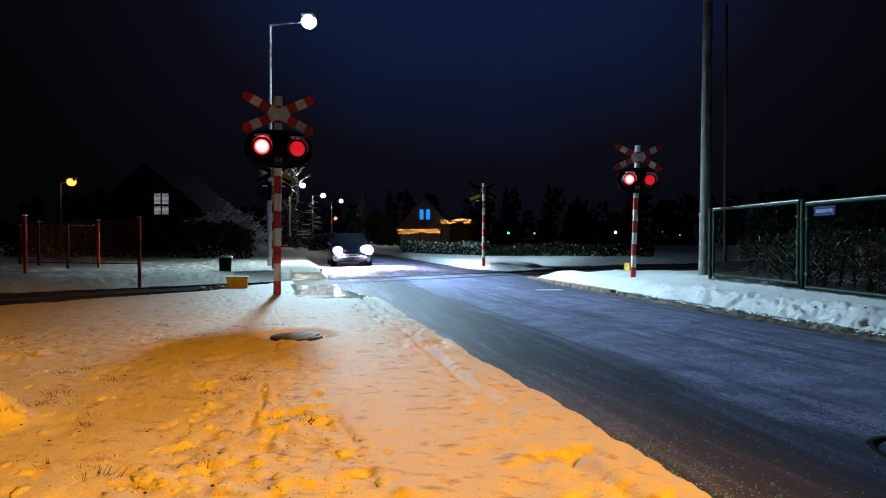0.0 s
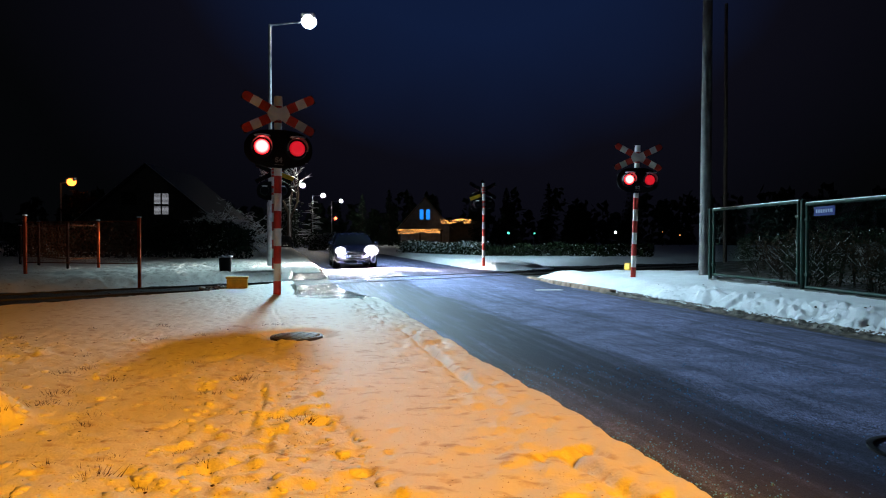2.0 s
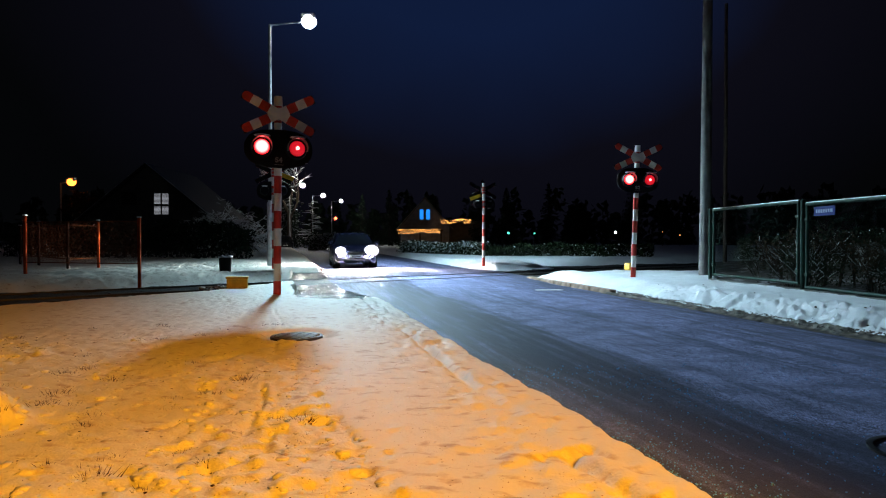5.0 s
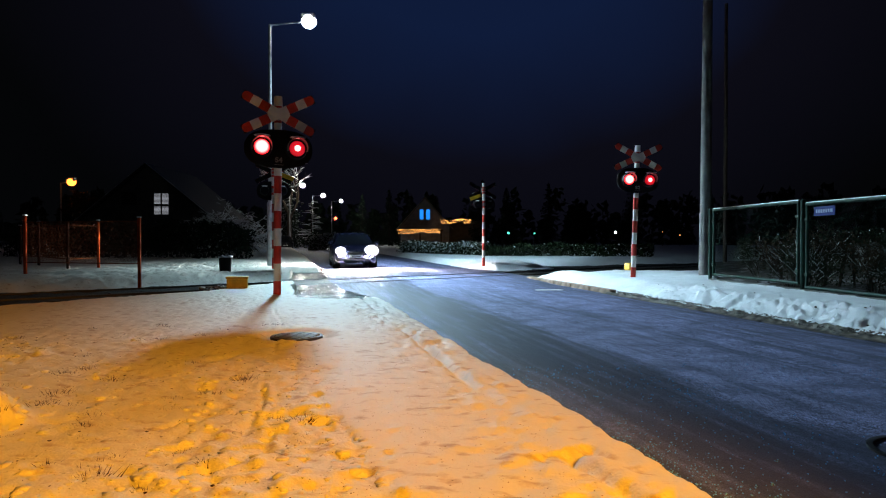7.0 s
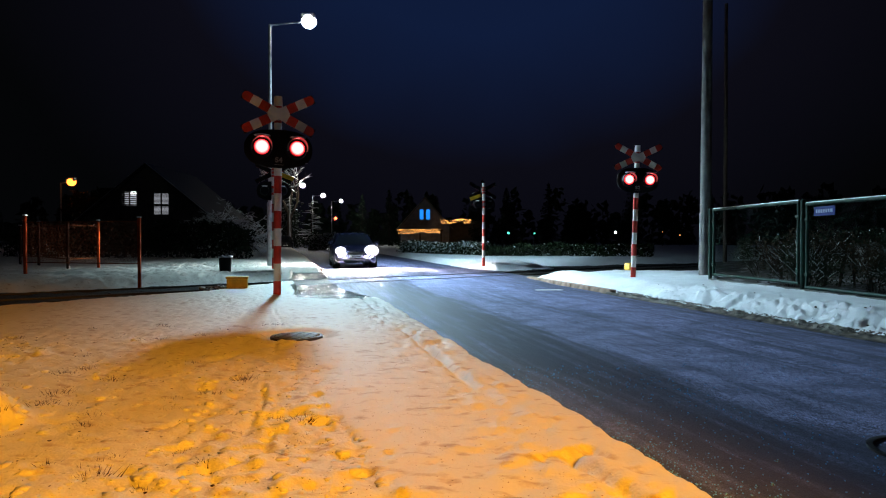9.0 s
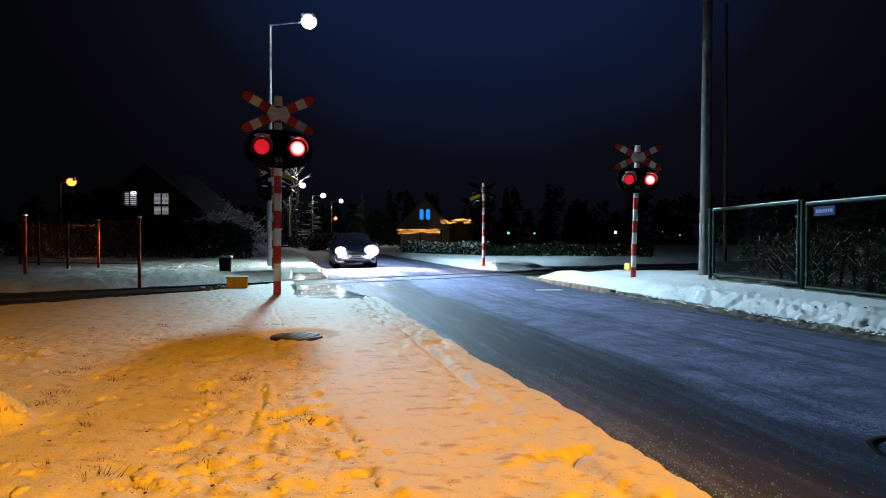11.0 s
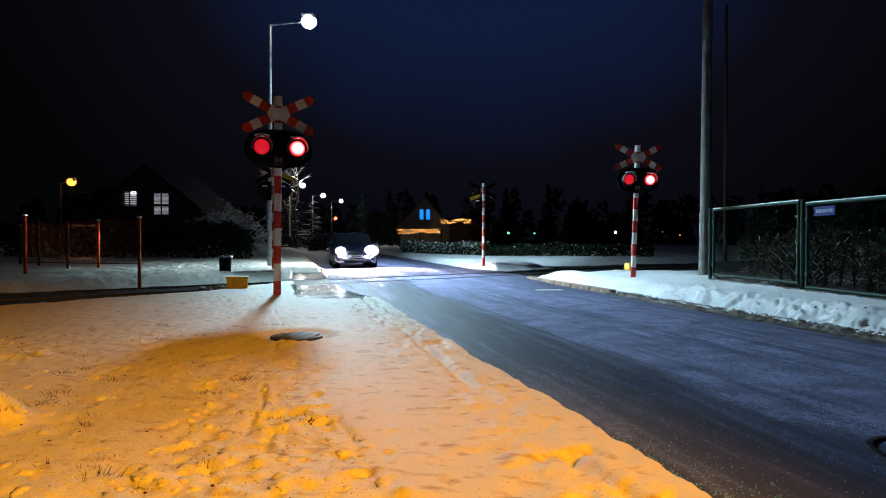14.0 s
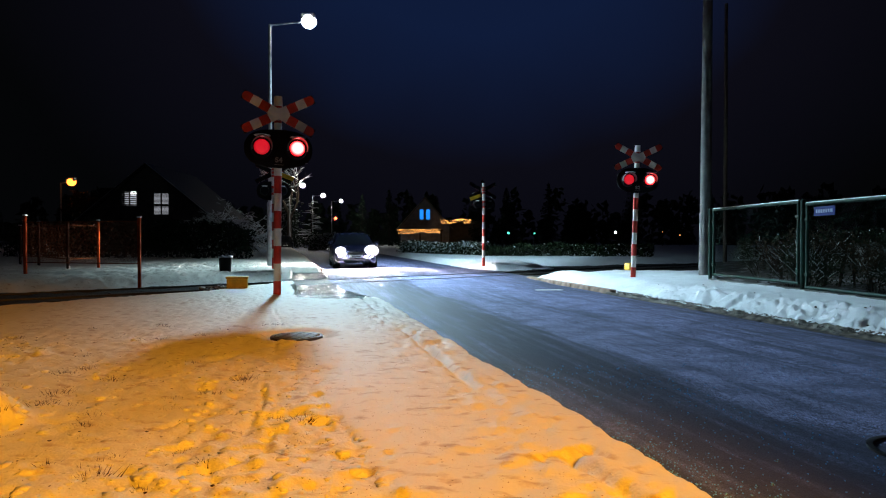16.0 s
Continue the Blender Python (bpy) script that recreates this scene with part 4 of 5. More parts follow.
# far side of the crossing
hedge("hedge", -2.9, 2.4, 45.6, 36.5, 0.1, 1.22, 32, "snow-dusted evergreen hedge beyond the railway crossing", n=14000, snow_share=0.30, size=0.065)
hedge("hedge", 2.4, 11.0, 36.5, 33.0, 0.0, 1.0, 33, "dark low hedge fading into the night", n=5000, snow_share=0.04, size=0.09)
hedge("hedge", -23.5, -9.3, 34.0, 30.5, 0.1, 2.25, 34, "tall dark hedge in front of a house", n=15000, snow_share=0.004, size=0.09, leaf="needle")
for i, (x, y, h) in enumerate(((-12.5, 33.2, 2.4), (-11.5, 32.8, 2.75), (-10.8, 32.5, 2.5))):
    shrub(x, y, 0.1, h, 1.5, 140 + i, "bare arching shrub whose branches carry snow", leaves=60, snow=1100, depth=5, stems=7, snow_size=0.10, thick=0.6, spread=0.95, up=-0.24)
tree(-20.9, 86.0, 0.0, 12.4, 0.42, 7, "tall garden tree whose snowy branches catch lamplight", leaves=0, snow=2400, size=0.40)
spruce(-21.6, 89.0, 0.0, 9.6, 3.4, 27, "ragged spruce behind the lamplit tree", 0.45, 4200, 0.9)
spruce(-23.2, 92.0, 0.0, 8.2, 3.0, 17, "ragged garden spruce beside the far road", 0.3, 5000, 0.7)


def young_larch(x, y, z, height, seed, label):
    """A thin trunk with a few level limbs that carry snow."""
    rng = random.Random(seed)
    top = thing("larch_tree", label, "tree", pose(x, y, z))
    part("trunk", rod((0, 0, -0.2), (0, 0, height), 0.09, 0.02, n=8), M["bark"], top, smooth=True)
    segs = []
    for i in range(26):
        zz = height * (0.22 + 0.76 * i / 26)
        a, reach = rng.uniform(0, 6.283), 0.30 * (height - zz) + 0.5
        p, bend = Vector((0, 0, zz)), Vector((math.cos(a), math.sin(a), -0.12))
        mid_p = p + bend * reach * 0.5
        tip = p + bend * reach + Vector((0, 0, 0.12))
        segs += [(p, mid_p, 0.03, 0.022), (mid_p, tip, 0.022, 0.006)]
        for k in range(3):
            q = p.lerp(tip, rng.uniform(0.35, 0.9))
            segs.append((q, q + Vector((rng.uniform(-0.5, 0.5), rng.uniform(-0.5, 0.5), -0.05)), 0.012, 0.004))
    tagged(share("limb_work", seg_mesh("limb_work", segs, M["bark"], 5), top, Matrix()), kind="stuff")
    tagged(share("snow_load", twig_snow(segs, 140, 0.05, seed), top, Matrix()), "snow lying along the limbs", kind="stuff")


young_larch(-15.6, 75.0, 0.0, 5.9, 18, "slender bare larch with snow on level limbs")
hedge("hedge", -14.9, -12.0, 70.0, 70.6, 0.0, 2.2, 36, "clipped hedge topped with snow by the far road", n=5000, snow_share=0.5, size=0.12)
tree(-34.2, 61.5, 0.0, 5.6, 0.8, 9, "bare garden tree glowing orange under a sodium lamp", leaves=5200, size=0.13)
for i, (x, y, h) in enumerate(((-8.5, 100, 9.5), (-4.6, 92, 8.0), (-1, 112, 9), (5.0, 80, 9.0), (8.5, 85, 8.5), (-15, 118, 10), (12.5, 75, 8.2), (24, 80, 10))):
    spruce(x, y, 0.0, h, h * 0.24, 60 + i, "dark spruce silhouette against the night sky", 0.05, 2200)


def far_woods():
    rng = np.random.default_rng(3)
    pts, sz = [], []
    for i in range(260):
        a = rng.uniform(-1.15, 1.15)
        d = rng.uniform(130, 175)
        h = rng.uniform(5, 10.5) * (1.15 if a > -0.1 else 1.0)
        x, y = d * math.sin(a), d * math.cos(a)
        n = 60
        k = rng.random(n) ** 0.8
        r = h * 0.28 * (1 - 0.75 * k)
        th = rng.uniform(0, 6.283, n)
        pts.append(np.stack([x + np.cos(th) * r, y + np.sin(th) * r, k * h], 1))
        sz.append(rng.uniform(0.6, 1.3, n))
    ob = new("far_woods", leaf_mesh("far_woods", np.concatenate(pts), np.concatenate(sz), 4, M["needle"]))
    tagged(ob, "dark belt of far trees on the horizon", "woods", kind="stuff")


far_woods()
# ---------------- houses ----------------


def lit_window(parent, x, z, w, h, y, glow_mat, frame_mat, slats=0, cross=True, name="window", deep=0.10):
    """A framed window with a lit room close behind it; slats: a blind's number of slats."""
    win = part(name, box(x - w / 2, x + w / 2, y + deep, y + deep + 0.02, z, z + h), glow_mat, parent, "lit window pane")
    fr = 0.06
    for a, b, c, d in ((x - w / 2 - fr, x - w / 2, z - fr, z + h + fr), (x + w / 2, x + w / 2 + fr, z - fr, z + h + fr),
                       (x - w / 2, x + w / 2, z - fr, z), (x - w / 2, x + w / 2, z + h, z + h + fr)):
        part("frame", box(a, b, y - 0.02, y + 0.08, c, d), frame_mat, win)
    if cross:
        part("mullion", box(x - 0.045, x + 0.045, y - 0.01, y + 0.07, z, z + h), frame_mat, win)
    for i in range(slats):
        zz = z + h * (i + 0.5) / slats
        part("slat", box(x - w / 2, x + w / 2, y + 0.082, y + 0.096, zz - h / slats * 0.24, zz + h / slats * 0.24), frame_mat, win)
    return win


def gable_wall(width, eaves, ridge, y0, y1, holes):
    """An upright gable with rectangular openings (x0, x1, z0, z1) cut through it, out of plain strips."""
    bm = bmesh.new()
    xs = sorted({-width / 2, 0.0, width / 2, *[h[0] for h in holes], *[h[1] for h in holes]})

    def top_at(x):
        return ridge - (ridge - eaves) * abs(x) / (width / 2)

    for a, b in zip(xs, xs[1:]):
        cuts = sorted((h[2], h[3]) for h in holes if h[0] <= a + 1e-6 and h[1] >= b - 1e-6)
        lo = -0.2
        for c, d in cuts:
            slab([(a, lo), (b, lo), (b, c), (a, c)], y0, y1, bm)
            lo = d
        slab([(a, lo), (b, lo), (b, top_at(b)), (a, top_at(a))], y0, y1, bm)
    bmesh.ops.remove_doubles(bm, verts=bm.verts, dist=0.001)
    return bm


def house(x, y, yaw, width, depth, eaves, ridge, wall, label, holes):
    top = thing("house", label, "house", pose(x, y, 0, 0, 0, yaw))
    part("front_wall", gable_wall(width, eaves, ridge, 0.0, 0.25, holes), wall, top)
    part("rear_wall", gable_wall(width, eaves, ridge, depth - 0.25, depth, []), wall, top)
    for s in (-1, 1):
        part("side_wall", box(min(s * width / 2, s * (width / 2 - 0.25)), max(s * width / 2, s * (width / 2 - 0.25)), 0.25, depth - 0.25, -0.2, eaves), wall, top)
        run = width / 2 + 0.55
        drop = (ridge - eaves) / (width / 2)
        pts = [(0, ridge + 0.02), (s * run, ridge + 0.02 - drop * run), (s * run, ridge + 0.20 - drop * run), (0, ridge + 0.20)]
        roof = part("roof_slope", slab(pts if s > 0 else pts[::-1], -0.5, depth + 0.4), M["roof"], top)
        part("roof_snow", slab([(0, ridge + 0.205), (s * run, ridge + 0.205 - drop * run), (s * run, ridge + 0.24 - drop * run), (0, ridge + 0.24)][::s], -0.48, -0.36), M["far_snow"], roof, "thin line of snow")
    return top


# gabled house behind the hedge, with two lit windows
W1, W2 = (-2.08, -0.90, 3.87, 4.95), (0.42, 1.62, 3.15, 4.79)
h1 = house(-23.3, 50.0, 0, 12.4, 9.0, 1.9, 6.95, M["wall"], "dark gabled house with lit attic windows behind hedge", [W1, W2])
part("floor_slab", box(-5.9, 5.9, 0.3, 8.7, 2.55, 2.75), M["wall"], h1)
tall = lit_window(h1, 1.02, 3.15, 1.20, 1.64, 0.05, M["room"], M["dark_wood"], slats=17)
part("transom", box(0.42, 1.62, 0.03, 0.078, 3.78, 3.87), M["dark_wood"], tall)
part("mullion", box(0.42, 1.62, 0.03, 0.12, 3.90, 3.99), M["dark_wood"], h1)
win = lit_window(h1, -1.49, 3.87, 1.18, 1.08, 0.05, M["room"], M["dark_wood"], slats=7, deep=0.45)
# added dark sheet, hides the lit pane until the window lights up
PANE_COVER = part("pane_cover", box(-0.75, 0.75, 0.0, 0.012, -0.3, 1.4), M["black"], h1, "dark sheet added to hide the lit pane, then slid off")
part("ceiling_lamp", ball((-1.33, 0.40, 4.85), 0.20, 1.2, 0.3, 0.8), M["room_bright"], h1, "bright lamp")
PANE_COVER_HOME = (-1.49, 0.30, 3.86)

# far house with blue windows and strings of warm lights
h2 = house(-2.45, 86.0, 0, 6.6, 8.0, 3.0, 6.75, M["pale_wall"], "pale gabled cottage with two blue-lit windows", [(-0.72, -0.2, 3.95, 5.30), (0.15, 0.67, 3.95, 5.30)])
lit_window(h2, -0.46, 3.95, 0.52, 1.35, 0.05, M["room_blue"], M["black"], cross=False)
lit_window(h2, 0.41, 3.95, 0.52, 1.35, 0.05, M["room_blue"], M["black"], cross=False)
part("porch_roof", box(-3.6, 2.4, -2.2, -0.02, 2.35, 2.5), M["roof"], h2)
for px in (-3.4, -0.6, 2.2):
    part("porch_post", box(px - 0.07, px + 0.07, -2.1, -1.96, -0.1, 2.35), M["dark_wood"], h2)
part("annexe", box(3.4, 8.0, 0.2, 5.0, -0.1, 3.6), M["wall"], h2)
part("annexe_roof", box(3.2, 8.2, -0.1, 5.2, 3.6, 3.75), M["roof"], h2)


def light_string(name, x0, x1, y, z0, z1, n, seed, label):
    rng = random.Random(seed)
    top = thing(name, label, "string lights", pose(x0, y, z0))
    cord = bmesh.new()
    rod((0, 0, 0), (x1 - x0, 0, z1 - z0), 0.012, n=5, bm=cord)
    part("cord", cord, M["black"], top)
    me = ball((0, 0, 0), 0.042, u=8, v=5)
    first = None
    for i in range(n):
        k = (i + 0.5) / n
        drop = rng.choice((0.05, 0.2, 0.4, 0.55)) * rng.uniform(0.7, 1.1)
        at = pose(k * (x1 - x0), -0.05, k * (z1 - z0) - drop)
        if first is None:
            first = part("bulb", me, M["bulb_warm"], top, at=at)
        else:
            share("bulb", first.data, top, at)
    return top


light_string("string_lights", -6.05, -0.35, 83.6, 2.55, 2.62, 100, 1, "warm white icicle lights along a porch eave")
light_string("string_lights", -0.32, 3.7, 83.4, 3.85, 3.95, 78, 2, "warm white icicle lights on a low roof edge")

# small far lights
for x, y, z, r, m, lab, nm in ((26.7, 98.0, 2.35, 0.19, "white_bulb", "white lamp far away in the dark fields", "garden_lamp"),
                               (34.0, 98.0, 2.45, 0.06, "bulb_warm", "faint warm lamp far away", "garden_lamp"), (36.7, 98.0, 1.95, 0.07, "bulb_warm", "faint warm lamp far away", "garden_lamp"),
                               (7.55, 73.0, 1.95, 0.15, "green_bulb", "dim green lamp beyond the hedge", "garden_lamp"), (10.7, 74.0, 1.9, 0.10, "green_bulb", "faint green lamp beyond the hedge", "garden_lamp"), (-19.5, 115.0, 5.1, 0.28, "red_bulb", "red lamp above the far road", "warning_lamp")):
    g = thing(nm, lab, "lamp", pose(x, y, z))
    part("bulb", ball((0, 0, 0), r, u=12, v=8), M[m], g, smooth=True)
    part("post", rod((0, 0, -z - 0.1), (0, 0, -r * 0.6), 0.05, n=8), M["black"], g)


# ---------------- boxes, bin, pen ----------------
def yellow_box(x, y, z, w, h, yaw):
    t = thing("trackside_box", "yellow plastic trackside junction box in snow", "junction box", pose(x, y, z, 0, 0, yaw), "yellow boxes by the track")
    part("body", box(-w / 2, w / 2, -0.13, 0.13, -0.1, h * 0.8), M["yellow"], t, bevel=0.012)
    part("lid", box(-w / 2 - 0.015, w / 2 + 0.015, -0.145, 0.145, h * 0.8, h), M["yellow"], t, bevel=0.012)


yellow_box(-3.56, 10.95, 0.26, 0.34, 0.20, 14)
yellow_box(5.57, 19.0, 0.29, 0.11, 0.12, 20)
bin_ = thing("litter_bin", "round dark plastic litter bin with snow on its rim", "litter bin", pose(-6.16, 17.9, 0.20))
part("bin_body", rod((0, 0, -0.05), (0, 0, 0.42), 0.15, 0.18, n=24), M["black"], bin_, smooth=True)
part("bin_rim", rod((0, 0, 0.40), (0, 0, 0.45), 0.195, n=24), M["grey_metal"], bin_, smooth=True)

pen_posts = [(-7.2, 15.0, 1.50), (-10.5, 15.9, 1.58), (-11.0, 20.2, 1.6), (-11.15, 18.8, 1.5), (-13.8, 21.6, 1.6), (-15.3, 22.9, 1.5)]
pen = thing("trackside_barrier", "orange steel posts with rust-brown wire mesh panels", "barrier", pose(0, 0, 0))
for x, y, h in pen_posts:
    # less lit posts get the dark copy, so their shade is in the colour
    p = part("barrier_post", box(-0.033, 0.033, -0.033, 0.033, -0.2, h), M["orange"] if (x, y) != (-11.15, 18.8) and x > -13 else M["dim_post"], pen, bevel=0.006, at=pose(x, y, 0.12))
    part("post_cap", box(-0.04, 0.04, -0.04, 0.04, h, h + 0.03), M["snow"], p, "cap of snow")
for (ax, ay, ah), (bx, by, bh) in ((pen_posts[0], pen_posts[1]), (pen_posts[2], pen_posts[3]), (pen_posts[3], pen_posts[4]), (pen_posts[4], pen_posts[5])):
    length = math.hypot(bx - ax, by - ay) - 0.08
    at = pose(ax + (bx - ax) * 0.04 / length, ay + (by - ay) * 0.04 / length, 0.12, 0, 0, math.degrees(math.atan2(by - ay, bx - ax)))
    v, f = wire_mesh(length, 0.42, 1.42, 0.05 if ay < 18 else 0.4, 0.0035)
    tagged(share("mesh_panel", mesh_np("mesh_panel", v, f, M["rust_mesh"], False), pen, at), "rust-brown wire mesh", kind="stuff")
    for zz in (0.41, 1.42):
        part("cross_rail", rod((0, 0, zz), (length, 0, zz), 0.012, n=8), M["rust_mesh"], pen, at=at)


# ---------------- kerb, manholes, pavers ----------------
def kerbs():
    t = thing("kerb", "row of brown-grey concrete kerb stones", "kerb", kind="structure")
    bm = box(0, 0.15, -0.485, 0.485, -0.15, 0.045)
    first = None
    for i in range(5):
        y = 13.75 + i * 1.0
        at = pose(right_edge(y) + 0.03, y, 0.0, 0, 0, math.degrees(math.atan(0.222)))
        if abs(track_off(right_edge(y), y) - 0.75) < 2.4:
            continue
        if first is None:
            first = part("kerb_stone", bm, M["kerb"], t, at=at, bevel=0.012)
        else:
            share("kerb_stone", first.data, t, at)
    for i in range(30):
        y = 0.5 + i * 1.0
        if 8.5 < y < 21.5:
            continue
        share("kerb_stone", first.data, t, pose(left_edge(y) - 0.20, y, 0.10, 0, 0, math.degrees(math.atan(0.254))))


kerbs()


def manhole(x, y, z, r, label, yaw=20, ribs=True, lid_mat="iron"):
    t = thing("manhole_cover", label, "manhole cover", pose(x, y, z, 0, 0, yaw))
    ring = bmesh.new()
    n = 48
    vs = []
    for i in range(n):
        a = 2 * math.pi * i / n
        vs.append([ring.verts.new((rr * math.cos(a), rr * math.sin(a), zz)) for rr, zz in ((r, -0.06), (r, 0.012), (r * 0.88, 0.012), (r * 0.88, -0.06))])
    for i in range(n):
        p, q = vs[i], vs[(i + 1) % n]
        for j in range(3):
            ring.faces.new((p[j], q[j], q[j + 1], p[j + 1]))
    part("ring", ring, M["iron"], t, smooth=True)
    lid = part("lid", rod((0, 0, -0.05), (0, 0, 0.0), r * 0.865, n=48), M[lid_mat], t, smooth=True)
    # ribs paler than the black lid: their lamplit gloss is put into the colour
    for i in range(-3, 4) if ribs else ():
        yy = i * r * 0.235
        half = math.sqrt(max(0, (r * 0.82) ** 2 - yy ** 2))
        part("rib", box(-half, half, yy - 0.016, yy + 0.016, 0.0, 0.016), M["hood_grey"], lid)


manhole(MANHOLE[0], MANHOLE[1], 0.236, 0.225, "ribbed cast iron manhole cover bare of snow", yaw=-35, lid_mat="black")
manhole(2.48, 3.22, -0.008, 0.265, "round iron and concrete manhole cover set in asphalt", ribs=False, lid_mat="kerb")


def path_z(y):
    """Height of the paved path: it dips to the rails."""
    return 0.245 - 0.085 * float(step(9.2, 11.2, y)) - 0.145 * float(step(10.8, 14.0, y)) + 0.05 * float(step(17.5, 19.5, y))


def pavers():
    t = thing("footpath_paving", "wet grey concrete pavers bared of snow", "paving", kind="structure")
    turn = math.degrees(math.atan(0.254))
    data = None
    a = Matrix.Translation((left_edge(13) - 0.86, 13.0, 0)) @ pose(0, 0, 0, 0, 0, turn)
    n = 0
    for j in range(-16, 31):
        for i in range(-7, 8):
            p = a @ Vector((i * 0.140, j * 0.26 + (0.13 if i % 2 else 0), 0))
            if float(patch_mask(np.array(p.x), np.array(p.y))) < 0.15 or p.x > left_edge(p.y) - 0.08 or -0.22 < track_off(p.x, p.y) < 1.72:
                continue
            if data is None:
                bm = box(-0.0645, 0.0645, -0.124, 0.124, -0.06, 0.0)
                bmesh.ops.bevel(bm, geom=[e for e in bm.edges if all(v.co.z > -0.01 for v in e.verts)], offset=0.006, segments=1, affect="EDGES")
                ob = part("paver", bm, M["paver"], t)
                data = ob.data
            else:
                ob = new("paver", data)
                ob.parent = t
            rng = random.Random(i * 991 + j)
            ob.matrix_basis = Matrix.Translation((p.x, p.y, path_z(p.y) + rng.uniform(-0.003, 0.004))) @ pose(0, 0, 0, math.degrees(math.atan((path_z(p.y + 0.15) - path_z(p.y - 0.15)) / 0.3)) + rng.uniform(-0.5, 0.5), rng.uniform(-0.8, 0.8), turn)
            n += 1
    rows = np.linspace(9.0, 20.8, 40)
    bed = [(left_edge(y) - w, y, path_z(y) - 0.010) for y in rows for w in (1.5, 0.12)]
    ob = new("paving_bed", mesh_np("paving_bed", bed, grid_faces(len(rows), 2)[:, ::-1], M["slush"], False))
    ob.parent = t


pavers()

# stop line beside the signal
line = link_mesh("stop_line", box(-0.30, 0.30, -0.11, 0.11, 0.0, 0.004), M["white"])
line.matrix_basis = pose(2.33, 13.9, -0.008, 0, 0, 8)
tagged(line, "worn white stop line painted on asphalt", "road marking", kind="structure")


# ---------------- dirt, ice and stems ----------------
def lumps(name, places, sizes, material, label, category, seed, squash=0.6):
    rng = np.random.default_rng(seed)
    bm = bmesh.new()
    bmesh.ops.create_icosphere(bm, subdivisions=1, radius=1)
    base_v = np.array([v.co[:] for v in bm.verts])
    base_f = np.array([[v.index for v in f.verts] for f in bm.faces])
    bm.free()
    V, F = [], []
    for i, (p, s) in enumerate(zip(places, sizes)):
        v = base_v * (1 + rng.normal(size=(len(base_v), 1)) * 0.22) * s * np.array((1.2, 1.0, squash)) 
        a = rng.uniform(0, 6.28)
        c, d = math.cos(a), math.sin(a)
        v = np.stack([v[:, 0] * c - v[:, 1] * d, v[:, 0] * d + v[:, 1] * c, v[:, 2]], 1) + np.asarray(p)
        V.append(v)
        F.append(base_f + i * len(base_v))
    ob = new(name, mesh_np(name, np.concatenate(V), np.concatenate(F), material, material.name in ("snow", "slush", "trodden_snow")))
    return tagged(ob, label, category, kind="stuff")


rng = np.random.default_rng(11)
sy, su = np.meshgrid(np.arange(3.5, 13.4, 0.035), np.arange(-0.14, 0.26, 0.016), indexing="ij")
sx = right_edge(sy) + su
mid = 0.07 + 0.05 * fbm(sy, sy * 0, 1.3, 71)
sz = 0.085 * np.exp(-((su - mid) / 0.075) ** 2) * (0.7 + 0.8 * fbm(sx, sy, 5, 72, 3)) + 0.018 * fbm(sx, sy, 16, 73, 2) - 0.035
tagged(new("slush_ridge", mesh_np("slush_ridge", np.stack([sx.ravel(), sy.ravel(), sz.ravel()], 1), grid_faces(sy.shape[0], sy.shape[1])[:, ::-1], M["slush"])), "brown ridge of frozen slush along the snow bank", "slush", kind="stuff")
n = 1600
ys = 4.0 + rng.random(n) ** 1.2 * 9.2
us = np.clip(rng.normal(size=n) * 0.05 + 0.06 + 0.05 * fbm(ys, ys * 0, 1.3, 71), -0.1, 0.085)
lumps("dirty_slush", np.stack([right_edge(ys) + us, ys, 0.0 + np.clip(us, 0, 1) * 0.30 + rng.random(n) * 0.02], 1), rng.uniform(0.004, 0.013, n), M["slush"], "brown dirty slush along the snow bank's foot", "slush", 1, 0.7)
n = 260
ys = 4.5 + rng.random(n) * 8.5
us = 0.16 + rng.random(n) ** 1.5 * 0.9
lumps("snow_crumbs", np.stack([right_edge(ys) + us, ys, snow_right_z(right_edge(ys) + us, ys, us) + 0.005], 1), rng.uniform(0.003, 0.010, n) * (1.2 - us * 0.6), M["snow"], "crumbled lumps of ploughed snow", "snow", 2, 0.7)
n = 14
ys = 5 + rng.random(n) * 8.0
us = 0.18 + rng.random(n) ** 1.5 * 0.6
lumps("earth_clods", np.stack([right_edge(ys) + us, ys, snow_right_z(right_edge(ys) + us, ys, us) + 0.006], 1), rng.uniform(0.006, 0.018, n), M["dark_wood"], "brown clods of earth in the snow bank", "earth", 3, 0.7)
n = 1300
ys = 2.1 + rng.random(n) ** 1.2 * 3.4
k = rng.random(n)
xs = left_edge(ys) + 0.16 + (right_edge(ys) - left_edge(ys) - 0.3) * np.where(rng.random(n) < 0.55, k * 0.30, k)
lumps("ice_grains", np.stack([xs, ys, road_z(xs, ys) + 0.004], 1), rng.uniform(0.0014, 0.0042, n) * (0.6 + 0.16 * ys), M["ice"], "scattered grains of ice on asphalt, tinted blue for their glint", "ice", 4, 1.0)


